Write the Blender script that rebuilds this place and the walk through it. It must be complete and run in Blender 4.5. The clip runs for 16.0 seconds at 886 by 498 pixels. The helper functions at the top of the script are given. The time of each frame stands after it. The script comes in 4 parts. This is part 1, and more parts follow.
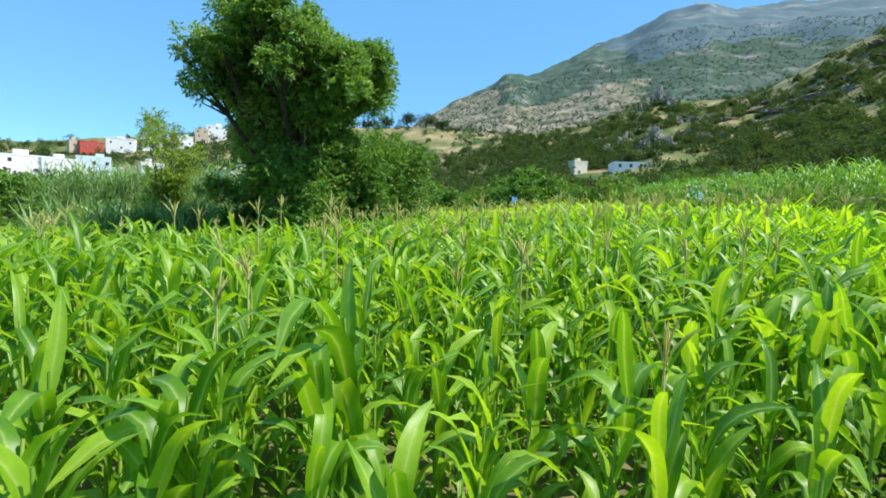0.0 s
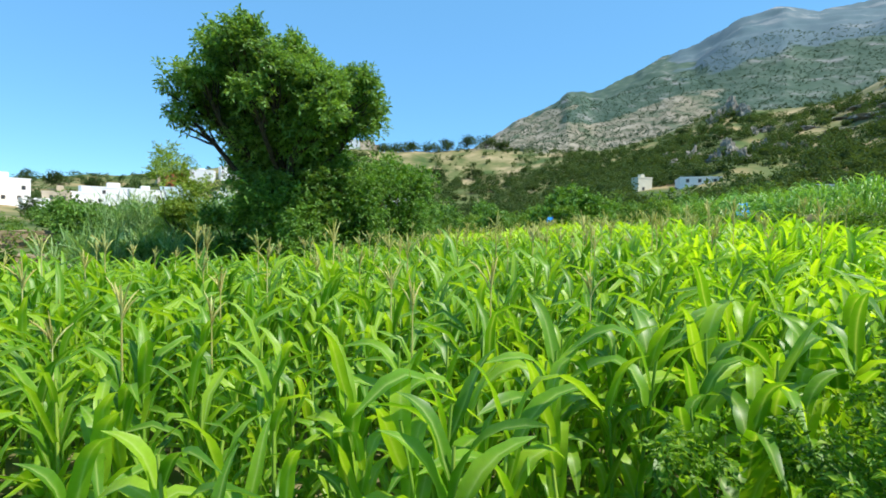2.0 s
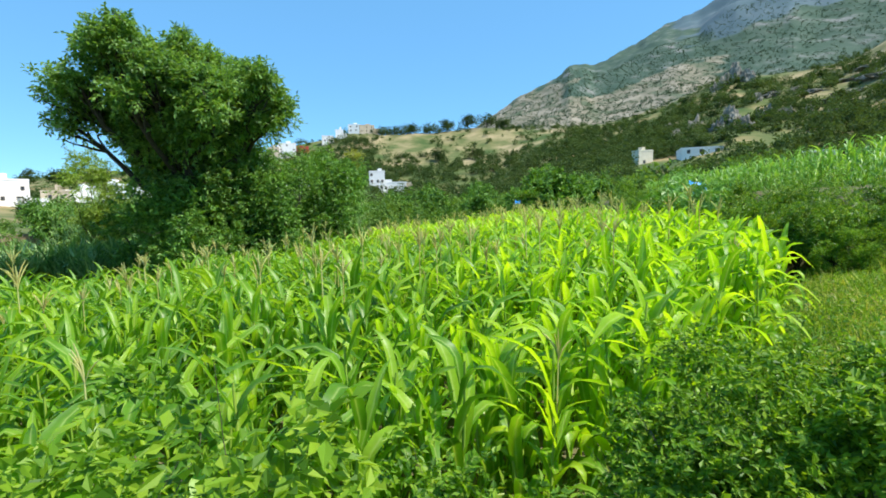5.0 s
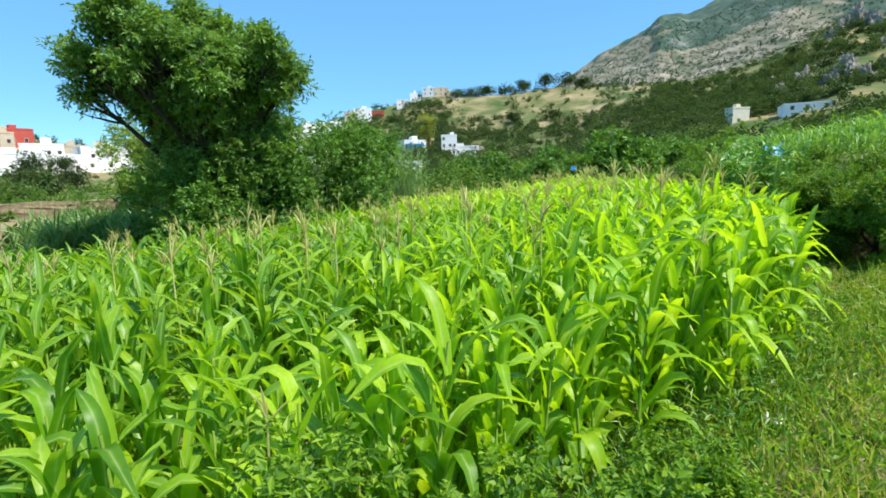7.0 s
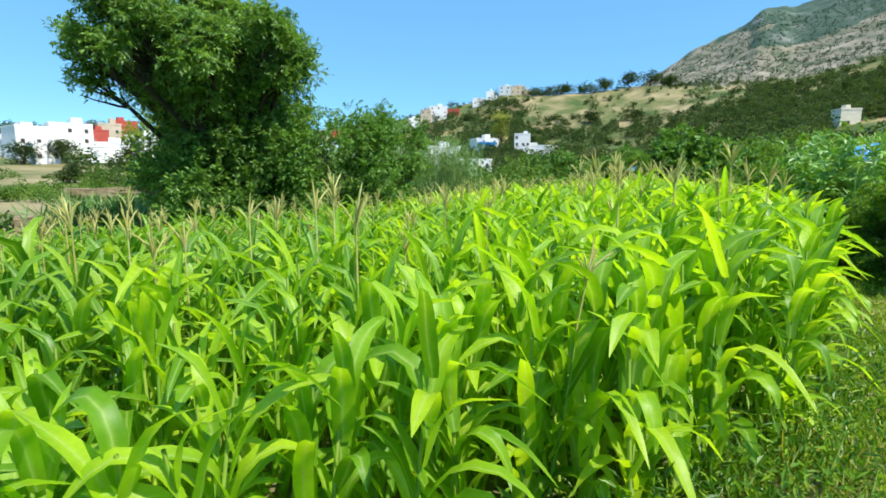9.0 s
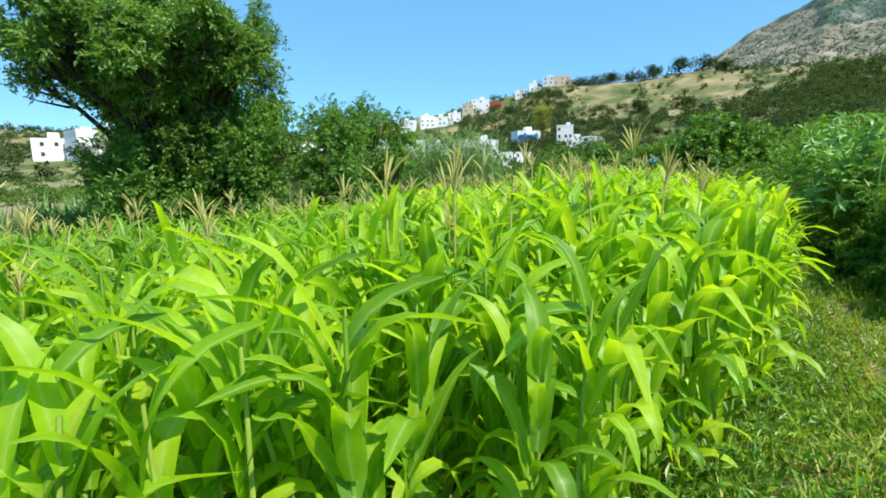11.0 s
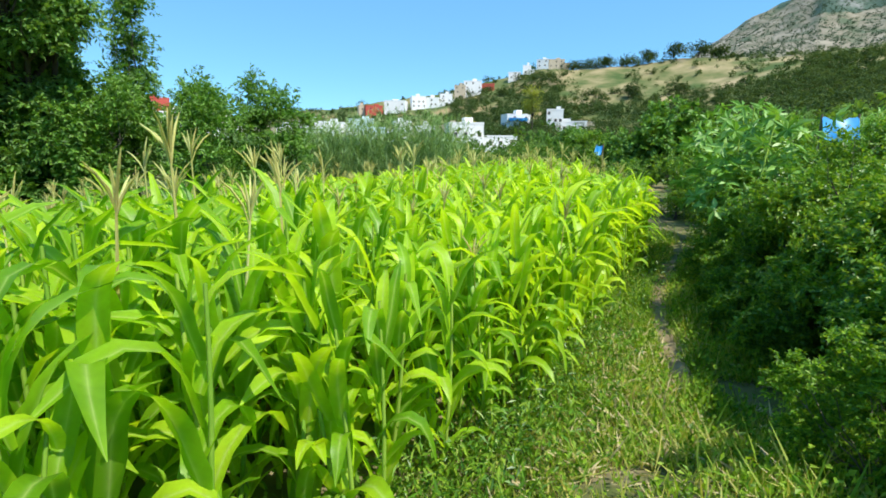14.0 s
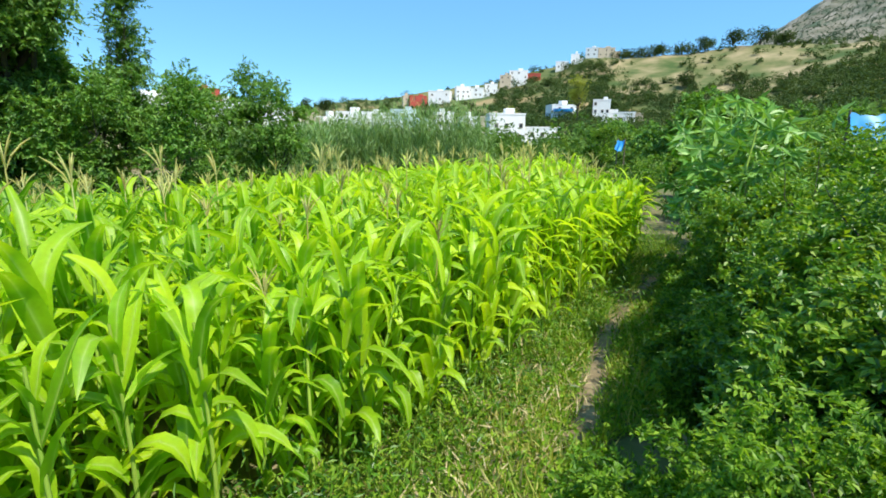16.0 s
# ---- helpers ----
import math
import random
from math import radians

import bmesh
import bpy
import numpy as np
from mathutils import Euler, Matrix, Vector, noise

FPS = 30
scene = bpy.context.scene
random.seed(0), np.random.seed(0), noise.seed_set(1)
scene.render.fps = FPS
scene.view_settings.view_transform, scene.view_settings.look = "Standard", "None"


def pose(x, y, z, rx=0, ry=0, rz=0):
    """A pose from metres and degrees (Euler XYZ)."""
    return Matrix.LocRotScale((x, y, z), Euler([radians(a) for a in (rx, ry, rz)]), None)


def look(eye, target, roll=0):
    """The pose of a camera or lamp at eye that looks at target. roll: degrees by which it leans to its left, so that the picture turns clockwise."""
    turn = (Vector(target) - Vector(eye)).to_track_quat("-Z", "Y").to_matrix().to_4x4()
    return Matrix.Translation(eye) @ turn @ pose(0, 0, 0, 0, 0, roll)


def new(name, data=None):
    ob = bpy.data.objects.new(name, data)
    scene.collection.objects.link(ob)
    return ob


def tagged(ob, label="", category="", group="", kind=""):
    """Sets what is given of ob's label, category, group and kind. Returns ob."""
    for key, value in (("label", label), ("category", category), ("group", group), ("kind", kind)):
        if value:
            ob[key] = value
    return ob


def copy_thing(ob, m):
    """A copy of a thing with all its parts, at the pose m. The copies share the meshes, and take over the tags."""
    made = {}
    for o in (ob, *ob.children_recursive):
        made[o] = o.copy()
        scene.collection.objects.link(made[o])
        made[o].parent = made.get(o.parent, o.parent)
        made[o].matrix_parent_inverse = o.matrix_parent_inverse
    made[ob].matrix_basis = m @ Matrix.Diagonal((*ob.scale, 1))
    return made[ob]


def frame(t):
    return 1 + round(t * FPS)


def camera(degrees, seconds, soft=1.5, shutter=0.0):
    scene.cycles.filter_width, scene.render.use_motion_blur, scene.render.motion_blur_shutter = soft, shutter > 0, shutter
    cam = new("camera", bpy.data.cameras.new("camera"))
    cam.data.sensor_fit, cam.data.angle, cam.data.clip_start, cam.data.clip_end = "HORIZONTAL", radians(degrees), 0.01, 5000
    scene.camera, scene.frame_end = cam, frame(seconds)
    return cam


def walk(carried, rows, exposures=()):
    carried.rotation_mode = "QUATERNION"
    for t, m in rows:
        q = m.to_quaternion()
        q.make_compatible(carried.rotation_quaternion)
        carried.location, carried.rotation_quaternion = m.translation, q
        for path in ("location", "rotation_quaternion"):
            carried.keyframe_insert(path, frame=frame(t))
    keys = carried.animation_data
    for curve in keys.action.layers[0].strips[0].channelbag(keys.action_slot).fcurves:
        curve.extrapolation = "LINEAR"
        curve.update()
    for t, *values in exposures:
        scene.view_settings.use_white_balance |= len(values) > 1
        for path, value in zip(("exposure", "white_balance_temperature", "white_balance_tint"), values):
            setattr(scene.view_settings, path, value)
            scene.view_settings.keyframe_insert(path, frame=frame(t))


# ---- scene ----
PATH = [
    (0.0, -7.149, -2.785, -0.586, 8.53, -4.48, -1.99),
    (0.5, -6.612, -2.628, -0.574, 4.99, -4.07, -1.07),
    (1.0, -6.054, -2.495, -0.522, 2.60, -2.98, -0.28),
    (1.5, -5.514, -2.368, -0.477, 2.14, -2.40, -1.24),
    (2.0, -5.005, -2.310, -0.454, 1.22, -2.28, -0.93),
    (2.5, -4.477, -2.213, -0.398, 2.11, -2.28, -0.05),
    (3.0, -3.961, -2.166, -0.328, 2.42, -2.51, 0.82),
    (3.5, -3.525, -2.064, -0.278, 3.09, -3.40, 1.67),
    (4.0, -3.088, -2.030, -0.199, 3.05, -3.30, 1.73),
    (4.5, -2.649, -1.996, -0.116, 1.90, -3.63, 1.17),
    (5.0, -2.310, -1.789, -0.045, 0.28, -4.41, 1.52),
    (7.5, -0.339, -0.433, 0.074, -11.93, -8.46, 2.03),
    (8.0, 0.000, -0.000, 0.000, -15.16, -8.12, 2.00),
    (8.5, 0.366, 0.417, -0.066, -15.42, -8.20, 0.46),
    (11.0, 2.345, 2.735, -0.034, -21.76, -8.80, 1.13),
    (11.5, 2.771, 3.115, -0.019, -21.17, -9.75, 1.66),
    (12.0, 3.160, 3.560, -0.009, -20.99, -10.12, -0.09),
    (12.5, 3.517, 4.015, 0.006, -21.07, -10.22, -0.60),
    (13.0, 3.931, 4.458, 0.041, -21.27, -10.45, -1.16),
    (13.5, 4.276, 4.959, 0.070, -21.09, -10.61, -0.08),
    (14.0, 4.610, 5.356, 0.100, -20.97, -10.81, -0.17),
    (14.5, 4.823, 5.714, 0.136, -21.26, -10.94, -0.75),
    (15.0, 5.125, 5.986, 0.141, -22.72, -11.07, -1.62),
    (15.5, 5.467, 6.262, 0.214, -26.86, -11.84, -1.56),
    (16.0, 5.773, 6.631, 0.254, -25.94, -11.87, -0.60),
]
LENS = 82.68
cam = camera(LENS, 16.0, 1.75)
walk(cam, [(t, pose(x, y, z, 90 + pitch, 0, -yaw) @ pose(0, 0, 0, 0, 0, -roll)) for t, x, y, z, yaw, pitch, roll in PATH])

# ---- world and sun ----
SUN_AZ, SUN_EL = 110.0, 56.0          # clockwise from +y, degrees
world = bpy.data.worlds.new("world")
scene.world = world
world.use_nodes = True
wn = world.node_tree
sky = wn.nodes.new("ShaderNodeTexSky")
sky.sky_type, sky.sun_disc = "NISHITA", False
sky.sun_elevation, sky.sun_rotation = radians(SUN_EL), radians(SUN_AZ)
sky.air_density, sky.dust_density, sky.ozone_density = 0.75, 0.0, 1.2
tint = wn.nodes.new("ShaderNodeMix")
tint.data_type, tint.blend_type = "RGBA", "MULTIPLY"
tint.inputs["Factor"].default_value = 1.0
tint.inputs[7].default_value = (0.73, 1.09, 1.2, 1)
wn.links.new(sky.outputs[0], tint.inputs[6])
even = wn.nodes.new("ShaderNodeMix")
even.data_type = "RGBA"
even.inputs["Factor"].default_value = 0.55
even.inputs[7].default_value = (1.05, 3.0, 5.5, 1)
wn.links.new(tint.outputs[2], even.inputs[6])
wn.links.new(even.outputs[2], wn.nodes["Background"].inputs[0])
wn.nodes["Background"].inputs[1].default_value = 0.14
sun = new("sun", bpy.data.lights.new("sun", "SUN"))
sun.data.energy, sun.data.angle, sun.data.color = 4.8, radians(0.6), (1.0, 0.95, 0.86)
sa, se = radians(SUN_AZ), radians(SUN_EL)
sun.matrix_world = look((math.sin(sa) * math.cos(se) * 60, math.cos(sa) * math.cos(se) * 60, math.sin(se) * 60), (0, 0, 0))
scene.view_settings.exposure = 0.5

# ---- materials ----


def material(name, colors, scale=6.0, rough=0.7, bump=0.0, fine=0.0, through_light=0.0, spec=0.4, per_piece=False, detail=4.0, spread=0.4, rib=False):
    """Two or three colours mixed by noise; grain, relief and, for leaves, light that passes through."""
    m = bpy.data.materials.new(name)
    m.use_nodes = True
    n, k = m.node_tree.nodes, m.node_tree.links
    b = n["Principled BSDF"]
    b.inputs["Roughness"].default_value = rough
    b.inputs["Specular IOR Level"].default_value = spec
    co = n.new("ShaderNodeTexCoord")
    tex = n.new("ShaderNodeTexNoise")
    tex.inputs["Scale"].default_value, tex.inputs["Detail"].default_value = scale, detail
    k.new(co.outputs["Object"], tex.inputs["Vector"])
    ramp = n.new("ShaderNodeValToRGB")
    els = ramp.color_ramp.elements
    while len(els) < len(colors):
        els.new(0.5)
    for i, c in enumerate(colors):
        els[i].position = 0.5 - spread / 2 + spread * i / max(1, len(colors) - 1)
        els[i].color = (*c, 1)
    fac = tex.outputs["Fac"]
    if per_piece:
        geo = n.new("ShaderNodeNewGeometry")
        ob = n.new("ShaderNodeObjectInfo")
        add = n.new("ShaderNodeMath")
        add.operation = "ADD"
        k.new(geo.outputs["Random Per Island"], add.inputs[0])
        k.new(ob.outputs["Random"], add.inputs[1])
        fr = n.new("ShaderNodeMath")
        fr.operation = "FRACT"
        k.new(add.outputs[0], fr.inputs[0])
        mix = n.new("ShaderNodeMath")
        mix.operation = "MULTIPLY_ADD"
        mix.inputs[1].default_value = 0.45
        sub = n.new("ShaderNodeMath")
        sub.operation = "MULTIPLY_ADD"
        sub.inputs[1].default_value = 0.6
        sub.inputs[2].default_value = -0.02
        k.new(tex.outputs["Fac"], sub.inputs[0])
        k.new(fr.outputs[0], mix.inputs[0])
        k.new(sub.outputs[0], mix.inputs[2])
        fac = mix.outputs[0]
    k.new(fac, ramp.inputs["Fac"])
    col = ramp.outputs["Color"]
    if rib:
        at = n.new("ShaderNodeAttribute")
        at.attribute_name = "rib"
        pw = n.new("ShaderNodeMath")
        pw.operation = "POWER"
        pw.inputs[1].default_value = 7.0
        k.new(at.outputs["Fac"], pw.inputs[0])
        half = n.new("ShaderNodeMath")
        half.operation = "MULTIPLY"
        half.inputs[1].default_value = 0.6
        k.new(pw.outputs[0], half.inputs[0])
        mx = n.new("ShaderNodeMix")
        mx.data_type = "RGBA"
        k.new(half.outputs[0], mx.inputs["Factor"])
        k.new(col, mx.inputs[6])
        mx.inputs[7].default_value = (0.5, 0.62, 0.2, 1)
        col = mx.outputs[2]
    if fine:
        t2 = n.new("ShaderNodeTexNoise")
        t2.inputs["Scale"].default_value, t2.inputs["Detail"].default_value = scale * 9, 3
        k.new(co.outputs["Object"], t2.inputs["Vector"])
        hsv = n.new("ShaderNodeHueSaturation")
        mr = n.new("ShaderNodeMapRange")
        mr.inputs["To Min"].default_value, mr.inputs["To Max"].default_value = 1 - fine, 1 + fine
        k.new(t2.outputs["Fac"], mr.inputs["Value"])
        k.new(mr.outputs[0], hsv.inputs["Value"])
        k.new(col, hsv.inputs["Color"])
        col = hsv.outputs["Color"]
    k.new(col, b.inputs["Base Color"])
    if bump:
        bp = n.new("ShaderNodeBump")
        bp.inputs["Strength"].default_value = bump
        k.new(tex.outputs["Fac"], bp.inputs["Height"])
        k.new(bp.outputs[0], b.inputs["Normal"])
    if through_light:
        tr = n.new("ShaderNodeBsdfTranslucent")
        warm = n.new("ShaderNodeMix")
        warm.data_type, warm.blend_type = "RGBA", "MULTIPLY"
        warm.inputs["Factor"].default_value = 1.0
        k.new(col, warm.inputs[6])
        warm.inputs[7].default_value = (1.7, 1.6, 0.5, 1)
        k.new(warm.outputs[2], tr.inputs["Color"])
        ms = n.new("ShaderNodeMixShader")
        ms.inputs[0].default_value = through_light
        k.new(b.outputs[0], ms.inputs[1])
        k.new(tr.outputs[0], ms.inputs[2])
        k.new(ms.outputs[0], n["Material Output"].inputs["Surface"])
    return m


M_MAIZE = material("maize leaf", [(0.125, 0.29, 0.008), (0.24, 0.45, 0.012), (0.42, 0.61, 0.02)], 4, 0.44, 0, 0.15, 0.5, 0.4, True, rib=True)
M_MAIZE_PALE = material("pale maize leaf", [(0.19, 0.36, 0.008), (0.32, 0.52, 0.012), (0.5, 0.66, 0.02)], 4, 0.44, 0, 0.15, 0.45, 0.4, True, rib=True)
M_MAIZE_DEEP = material("deep green maize leaf", [(0.08, 0.21, 0.008), (0.155, 0.335, 0.014), (0.3, 0.48, 0.024)], 4, 0.42, 0, 0.15, 0.45, 0.45, True, rib=True)
M_MAIZE_DARK = material("bluish maize leaf", [(0.08, 0.22, 0.03), (0.14, 0.34, 0.05), (0.26, 0.45, 0.1)], 4, 0.42, 0, 0.15, 0.35, 0.45, True, rib=True)
M_STALK = material("maize stalk", [(0.16, 0.32, 0.03), (0.3, 0.42, 0.06)], 9, 0.5, 0, 0.1, 0, 0.4, True)
M_TASSEL = material("maize tassel", [(0.48, 0.43, 0.15), (0.55, 0.53, 0.19), (0.6, 0.61, 0.27)], 7, 0.8, 0, 0.1, 0.3, 0.2, True)
M_TREE = material("tree leaf", [(0.085, 0.175, 0.042), (0.155, 0.29, 0.068), (0.25, 0.4, 0.11)], 0.8, 0.5, 0, 0.2, 0.4, 0.4, True)
M_PALETREE = material("pale tree leaf", [(0.12, 0.2, 0.03), (0.22, 0.33, 0.05), (0.33, 0.44, 0.09)], 0.9, 0.5, 0, 0.2, 0.38, 0.4, True)
M_SHRUB = material("shrub leaf", [(0.06, 0.15, 0.022), (0.115, 0.25, 0.035), (0.2, 0.36, 0.06)], 0.9, 0.5, 0, 0.2, 0.3, 0.4, True)
M_HEDGE = material("hedge leaf", [(0.05, 0.14, 0.012), (0.11, 0.25, 0.018), (0.26, 0.38, 0.03)], 1.1, 0.42, 0, 0.2, 0.35, 0.5, True)
M_WEED = material("weed leaf", [(0.06, 0.15, 0.01), (0.14, 0.285, 0.016), (0.28, 0.42, 0.03)], 1.6, 0.5, 0, 0.2, 0.42, 0.35, True)
M_CASTOR = material("castor leaf", [(0.1, 0.24, 0.03), (0.17, 0.35, 0.055), (0.27, 0.45, 0.11)], 2, 0.45, 0, 0.2, 0.25, 0.5, True)
M_REED = material("reed leaf", [(0.1, 0.21, 0.05), (0.19, 0.33, 0.1), (0.33, 0.46, 0.19)], 1.2, 0.5, 0, 0.2, 0.3, 0.4, True)
M_FAR = material("far foliage", [(0.032, 0.062, 0.02), (0.062, 0.105, 0.034), (0.11, 0.155, 0.055)], 0.16, 0.85, 0, 0.25, 0.3, 0.15, False)
M_WOOD = material("valley foliage", [(0.055, 0.12, 0.025), (0.1, 0.19, 0.035), (0.17, 0.27, 0.055)], 0.16, 0.8, 0, 0.25, 0.35, 0.2, False)
M_OLIVE = material("olive green foliage", [(0.2, 0.25, 0.045), (0.3, 0.34, 0.065), (0.4, 0.43, 0.1)], 0.2, 0.8, 0, 0.2, 0.35, 0.2, False)
M_GRASS = material("grass", [(0.11, 0.23, 0.015), (0.24, 0.37, 0.035), (0.5, 0.46, 0.14)], 1.2, 0.6, 0, 0.2, 0.35, 0.3, True)
M_DRY = material("dry straw", [(0.4, 0.33, 0.17), (0.55, 0.47, 0.27)], 9, 0.8, 0, 0.2, 0.2, 0.2, True)
M_BARK = material("bark", [(0.03, 0.025, 0.02), (0.075, 0.062, 0.048)], 9, 0.9, 0.6, 0.2)
M_PATH = material("trodden earth", [(0.15, 0.115, 0.06), (0.22, 0.17, 0.095), (0.31, 0.25, 0.15)], 3.5, 0.95, 0.6, 0.25, detail=7)


def ground_material():
    """Soil, dry grass, hill scrub, scree, mountain scrub and a summit painted in haze blue-grey, each where its mask on
    the ground says so, with ragged borders.
    """
    m = bpy.data.materials.new("valley ground")
    m.use_nodes = True
    n, k = m.node_tree.nodes, m.node_tree.links
    b = n["Principled BSDF"]
    b.inputs["Roughness"].default_value = 0.95
    b.inputs["Specular IOR Level"].default_value = 0.2
    co = n.new("ShaderNodeTexCoord")

    down = n.new("ShaderNodeMapping")
    down.inputs["Rotation"].default_value = (0, 0, radians(25))
    down.inputs["Scale"].default_value = (1, 0.28, 0.8)
    k.new(co.outputs["Object"], down.inputs["Vector"])

    def noise_at(scale, detail, way=co.outputs["Object"]):
        t = n.new("ShaderNodeTexNoise")
        t.inputs["Scale"].default_value, t.inputs["Detail"].default_value = scale, detail
        k.new(way, t.inputs["Vector"])
        return t.outputs["Fac"]

    def ramp_of(fac, colors, spread):
        r = n.new("ShaderNodeValToRGB")
        els = r.color_ramp.elements
        while len(els) < len(colors):
            els.new(0.5)
        for q, c in enumerate(colors):
            els[q].position = 0.5 - spread / 2 + spread * q / (len(colors) - 1)
            els[q].color = (*c, 1)
        k.new(fac, r.inputs["Fac"])
        return r.outputs["Color"]

    near, mid, far = noise_at(2.6, 9), noise_at(0.05, 10), noise_at(0.017, 11)
    slope, broad = noise_at(0.06, 10, down.outputs[0]), noise_at(0.017, 11, down.outputs[0])
    col = ramp_of(near, [(0.07, 0.11, 0.02), (0.13, 0.13, 0.05), (0.26, 0.21, 0.12)], 0.4)
    layers = [("hill", ramp_of(mid, [(0.06, 0.1, 0.025), (0.12, 0.14, 0.045), (0.3, 0.23, 0.11)], 0.3), far, 0.3),
              ("dry", ramp_of(mid, [(0.1, 0.125, 0.04), (0.2, 0.185, 0.08), (0.36, 0.29, 0.16)], 0.36), mid, 0.9),
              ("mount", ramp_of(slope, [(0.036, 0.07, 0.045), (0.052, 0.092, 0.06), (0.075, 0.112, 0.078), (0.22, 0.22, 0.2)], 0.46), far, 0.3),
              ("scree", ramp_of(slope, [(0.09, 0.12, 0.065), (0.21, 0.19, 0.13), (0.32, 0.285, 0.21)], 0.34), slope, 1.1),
              # distance haze is painted into the summit's colours as a blue-grey tint
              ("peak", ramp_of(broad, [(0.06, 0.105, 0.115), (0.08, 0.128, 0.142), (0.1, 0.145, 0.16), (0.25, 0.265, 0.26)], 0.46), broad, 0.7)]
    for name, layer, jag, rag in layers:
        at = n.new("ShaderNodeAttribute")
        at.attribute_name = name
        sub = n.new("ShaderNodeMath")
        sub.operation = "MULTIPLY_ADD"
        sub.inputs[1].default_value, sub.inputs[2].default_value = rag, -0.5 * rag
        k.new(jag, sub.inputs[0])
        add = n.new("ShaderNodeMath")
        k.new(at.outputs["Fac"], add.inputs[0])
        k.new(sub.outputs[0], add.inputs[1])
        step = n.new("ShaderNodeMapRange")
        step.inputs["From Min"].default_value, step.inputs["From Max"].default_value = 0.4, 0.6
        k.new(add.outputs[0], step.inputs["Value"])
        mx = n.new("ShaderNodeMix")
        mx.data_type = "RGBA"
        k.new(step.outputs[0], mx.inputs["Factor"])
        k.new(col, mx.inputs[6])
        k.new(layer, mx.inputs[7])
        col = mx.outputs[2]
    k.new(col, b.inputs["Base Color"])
    bp = n.new("ShaderNodeBump")
    bp.inputs["Strength"].default_value = 0.6
    k.new(near, bp.inputs["Height"])
    k.new(bp.outputs[0], b.inputs["Normal"])
    return m


M_GROUND = ground_material()
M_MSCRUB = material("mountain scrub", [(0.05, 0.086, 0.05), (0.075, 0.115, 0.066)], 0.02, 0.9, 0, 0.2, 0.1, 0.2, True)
M_CRAG = material("grey limestone crag", [(0.15, 0.135, 0.1), (0.26, 0.235, 0.185), (0.38, 0.345, 0.28)], 0.35, 0.95, 0.8, 0.3, detail=9)
M_WHITE = material("whitewashed wall", [(0.8, 0.79, 0.77), (0.86, 0.85, 0.83)], 0.6, 0.85, 0.05, 0.05)
M_TEAL = material("pale blue wash", [(0.55, 0.68, 0.7), (0.63, 0.74, 0.76)], 0.6, 0.85, 0.05, 0.06)
M_CREAM = material("cream wall", [(0.66, 0.6, 0.45), (0.74, 0.68, 0.53)], 0.6, 0.85, 0.05, 0.06)
M_RED = material("red painted wall", [(0.42, 0.07, 0.05), (0.5, 0.1, 0.07)], 0.6, 0.85, 0.05, 0.08)
M_TAN = material("bare tan render", [(0.5, 0.41, 0.29), (0.58, 0.49, 0.36)], 0.6, 0.9, 0.1, 0.08)
M_BLUE = material("blue plastic sheet", [(0.03, 0.26, 0.62), (0.05, 0.36, 0.75)], 1.5, 0.4, 0.2, 0.05)
M_DARK = material("window opening", [(0.03, 0.035, 0.04), (0.06, 0.065, 0.07)], 2, 0.3)
M_TWIG = material("twig", [(0.1, 0.085, 0.05), (0.2, 0.16, 0.1)], 12, 0.85)
M_PALE = material("pale litter", [(0.75, 0.74, 0.7), (0.85, 0.84, 0.8)], 8, 0.7)

# ---- helpers for shapes ----
rng = np.random.default_rng(7)


def smooth(a):
    a = np.clip(a, 0, 1)
    return a * a * (3 - 2 * a)


def np_mesh(name, verts, faces, mats, soft=False):
    """A mesh from arrays: verts (n, 3) and faces (m, 3 or 4)."""
    me = bpy.data.meshes.new(name)
    verts, faces = np.asarray(verts, dtype=np.float32), np.asarray(faces, dtype=np.int32)
    k = faces.shape[1]
    me.vertices.add(len(verts))
    me.vertices.foreach_set("co", verts.ravel())
    me.loops.add(faces.size)
    me.loops.foreach_set("vertex_index", faces.ravel())
    me.polygons.add(len(faces))
    me.polygons.foreach_set("loop_start", np.arange(len(faces), dtype=np.int32) * k)
    me.polygons.foreach_set("use_smooth", np.full(len(faces), soft, dtype=bool))
    for m in mats if isinstance(mats, (list, tuple)) else [mats]:
        me.materials.append(m)
    me.update(calc_edges=True)
    return me


def put(name, mesh, parent=None, label="", **tags):
    ob = new(name, mesh)
    if parent:
        ob.parent = parent
    return tagged(ob, label, **tags)


def thing(name, x, y, z, label, category, group="", kind=""):
    """An Empty at the base of a thing, which parents its parts."""
    ob = new(name)
    ob.empty_display_size = 0.1
    ob.matrix_basis = pose(x, y, z)
    return tagged(ob, label, category, group, kind)


def join(pieces):
    """Joins (verts, faces) arrays into one."""
    vs, fs, n = [], [], 0
    for v, f in pieces:
        vs.append(v)
        fs.append(np.asarray(f) + n)
        n += len(v)
    return np.concatenate(vs), np.concatenate(fs)


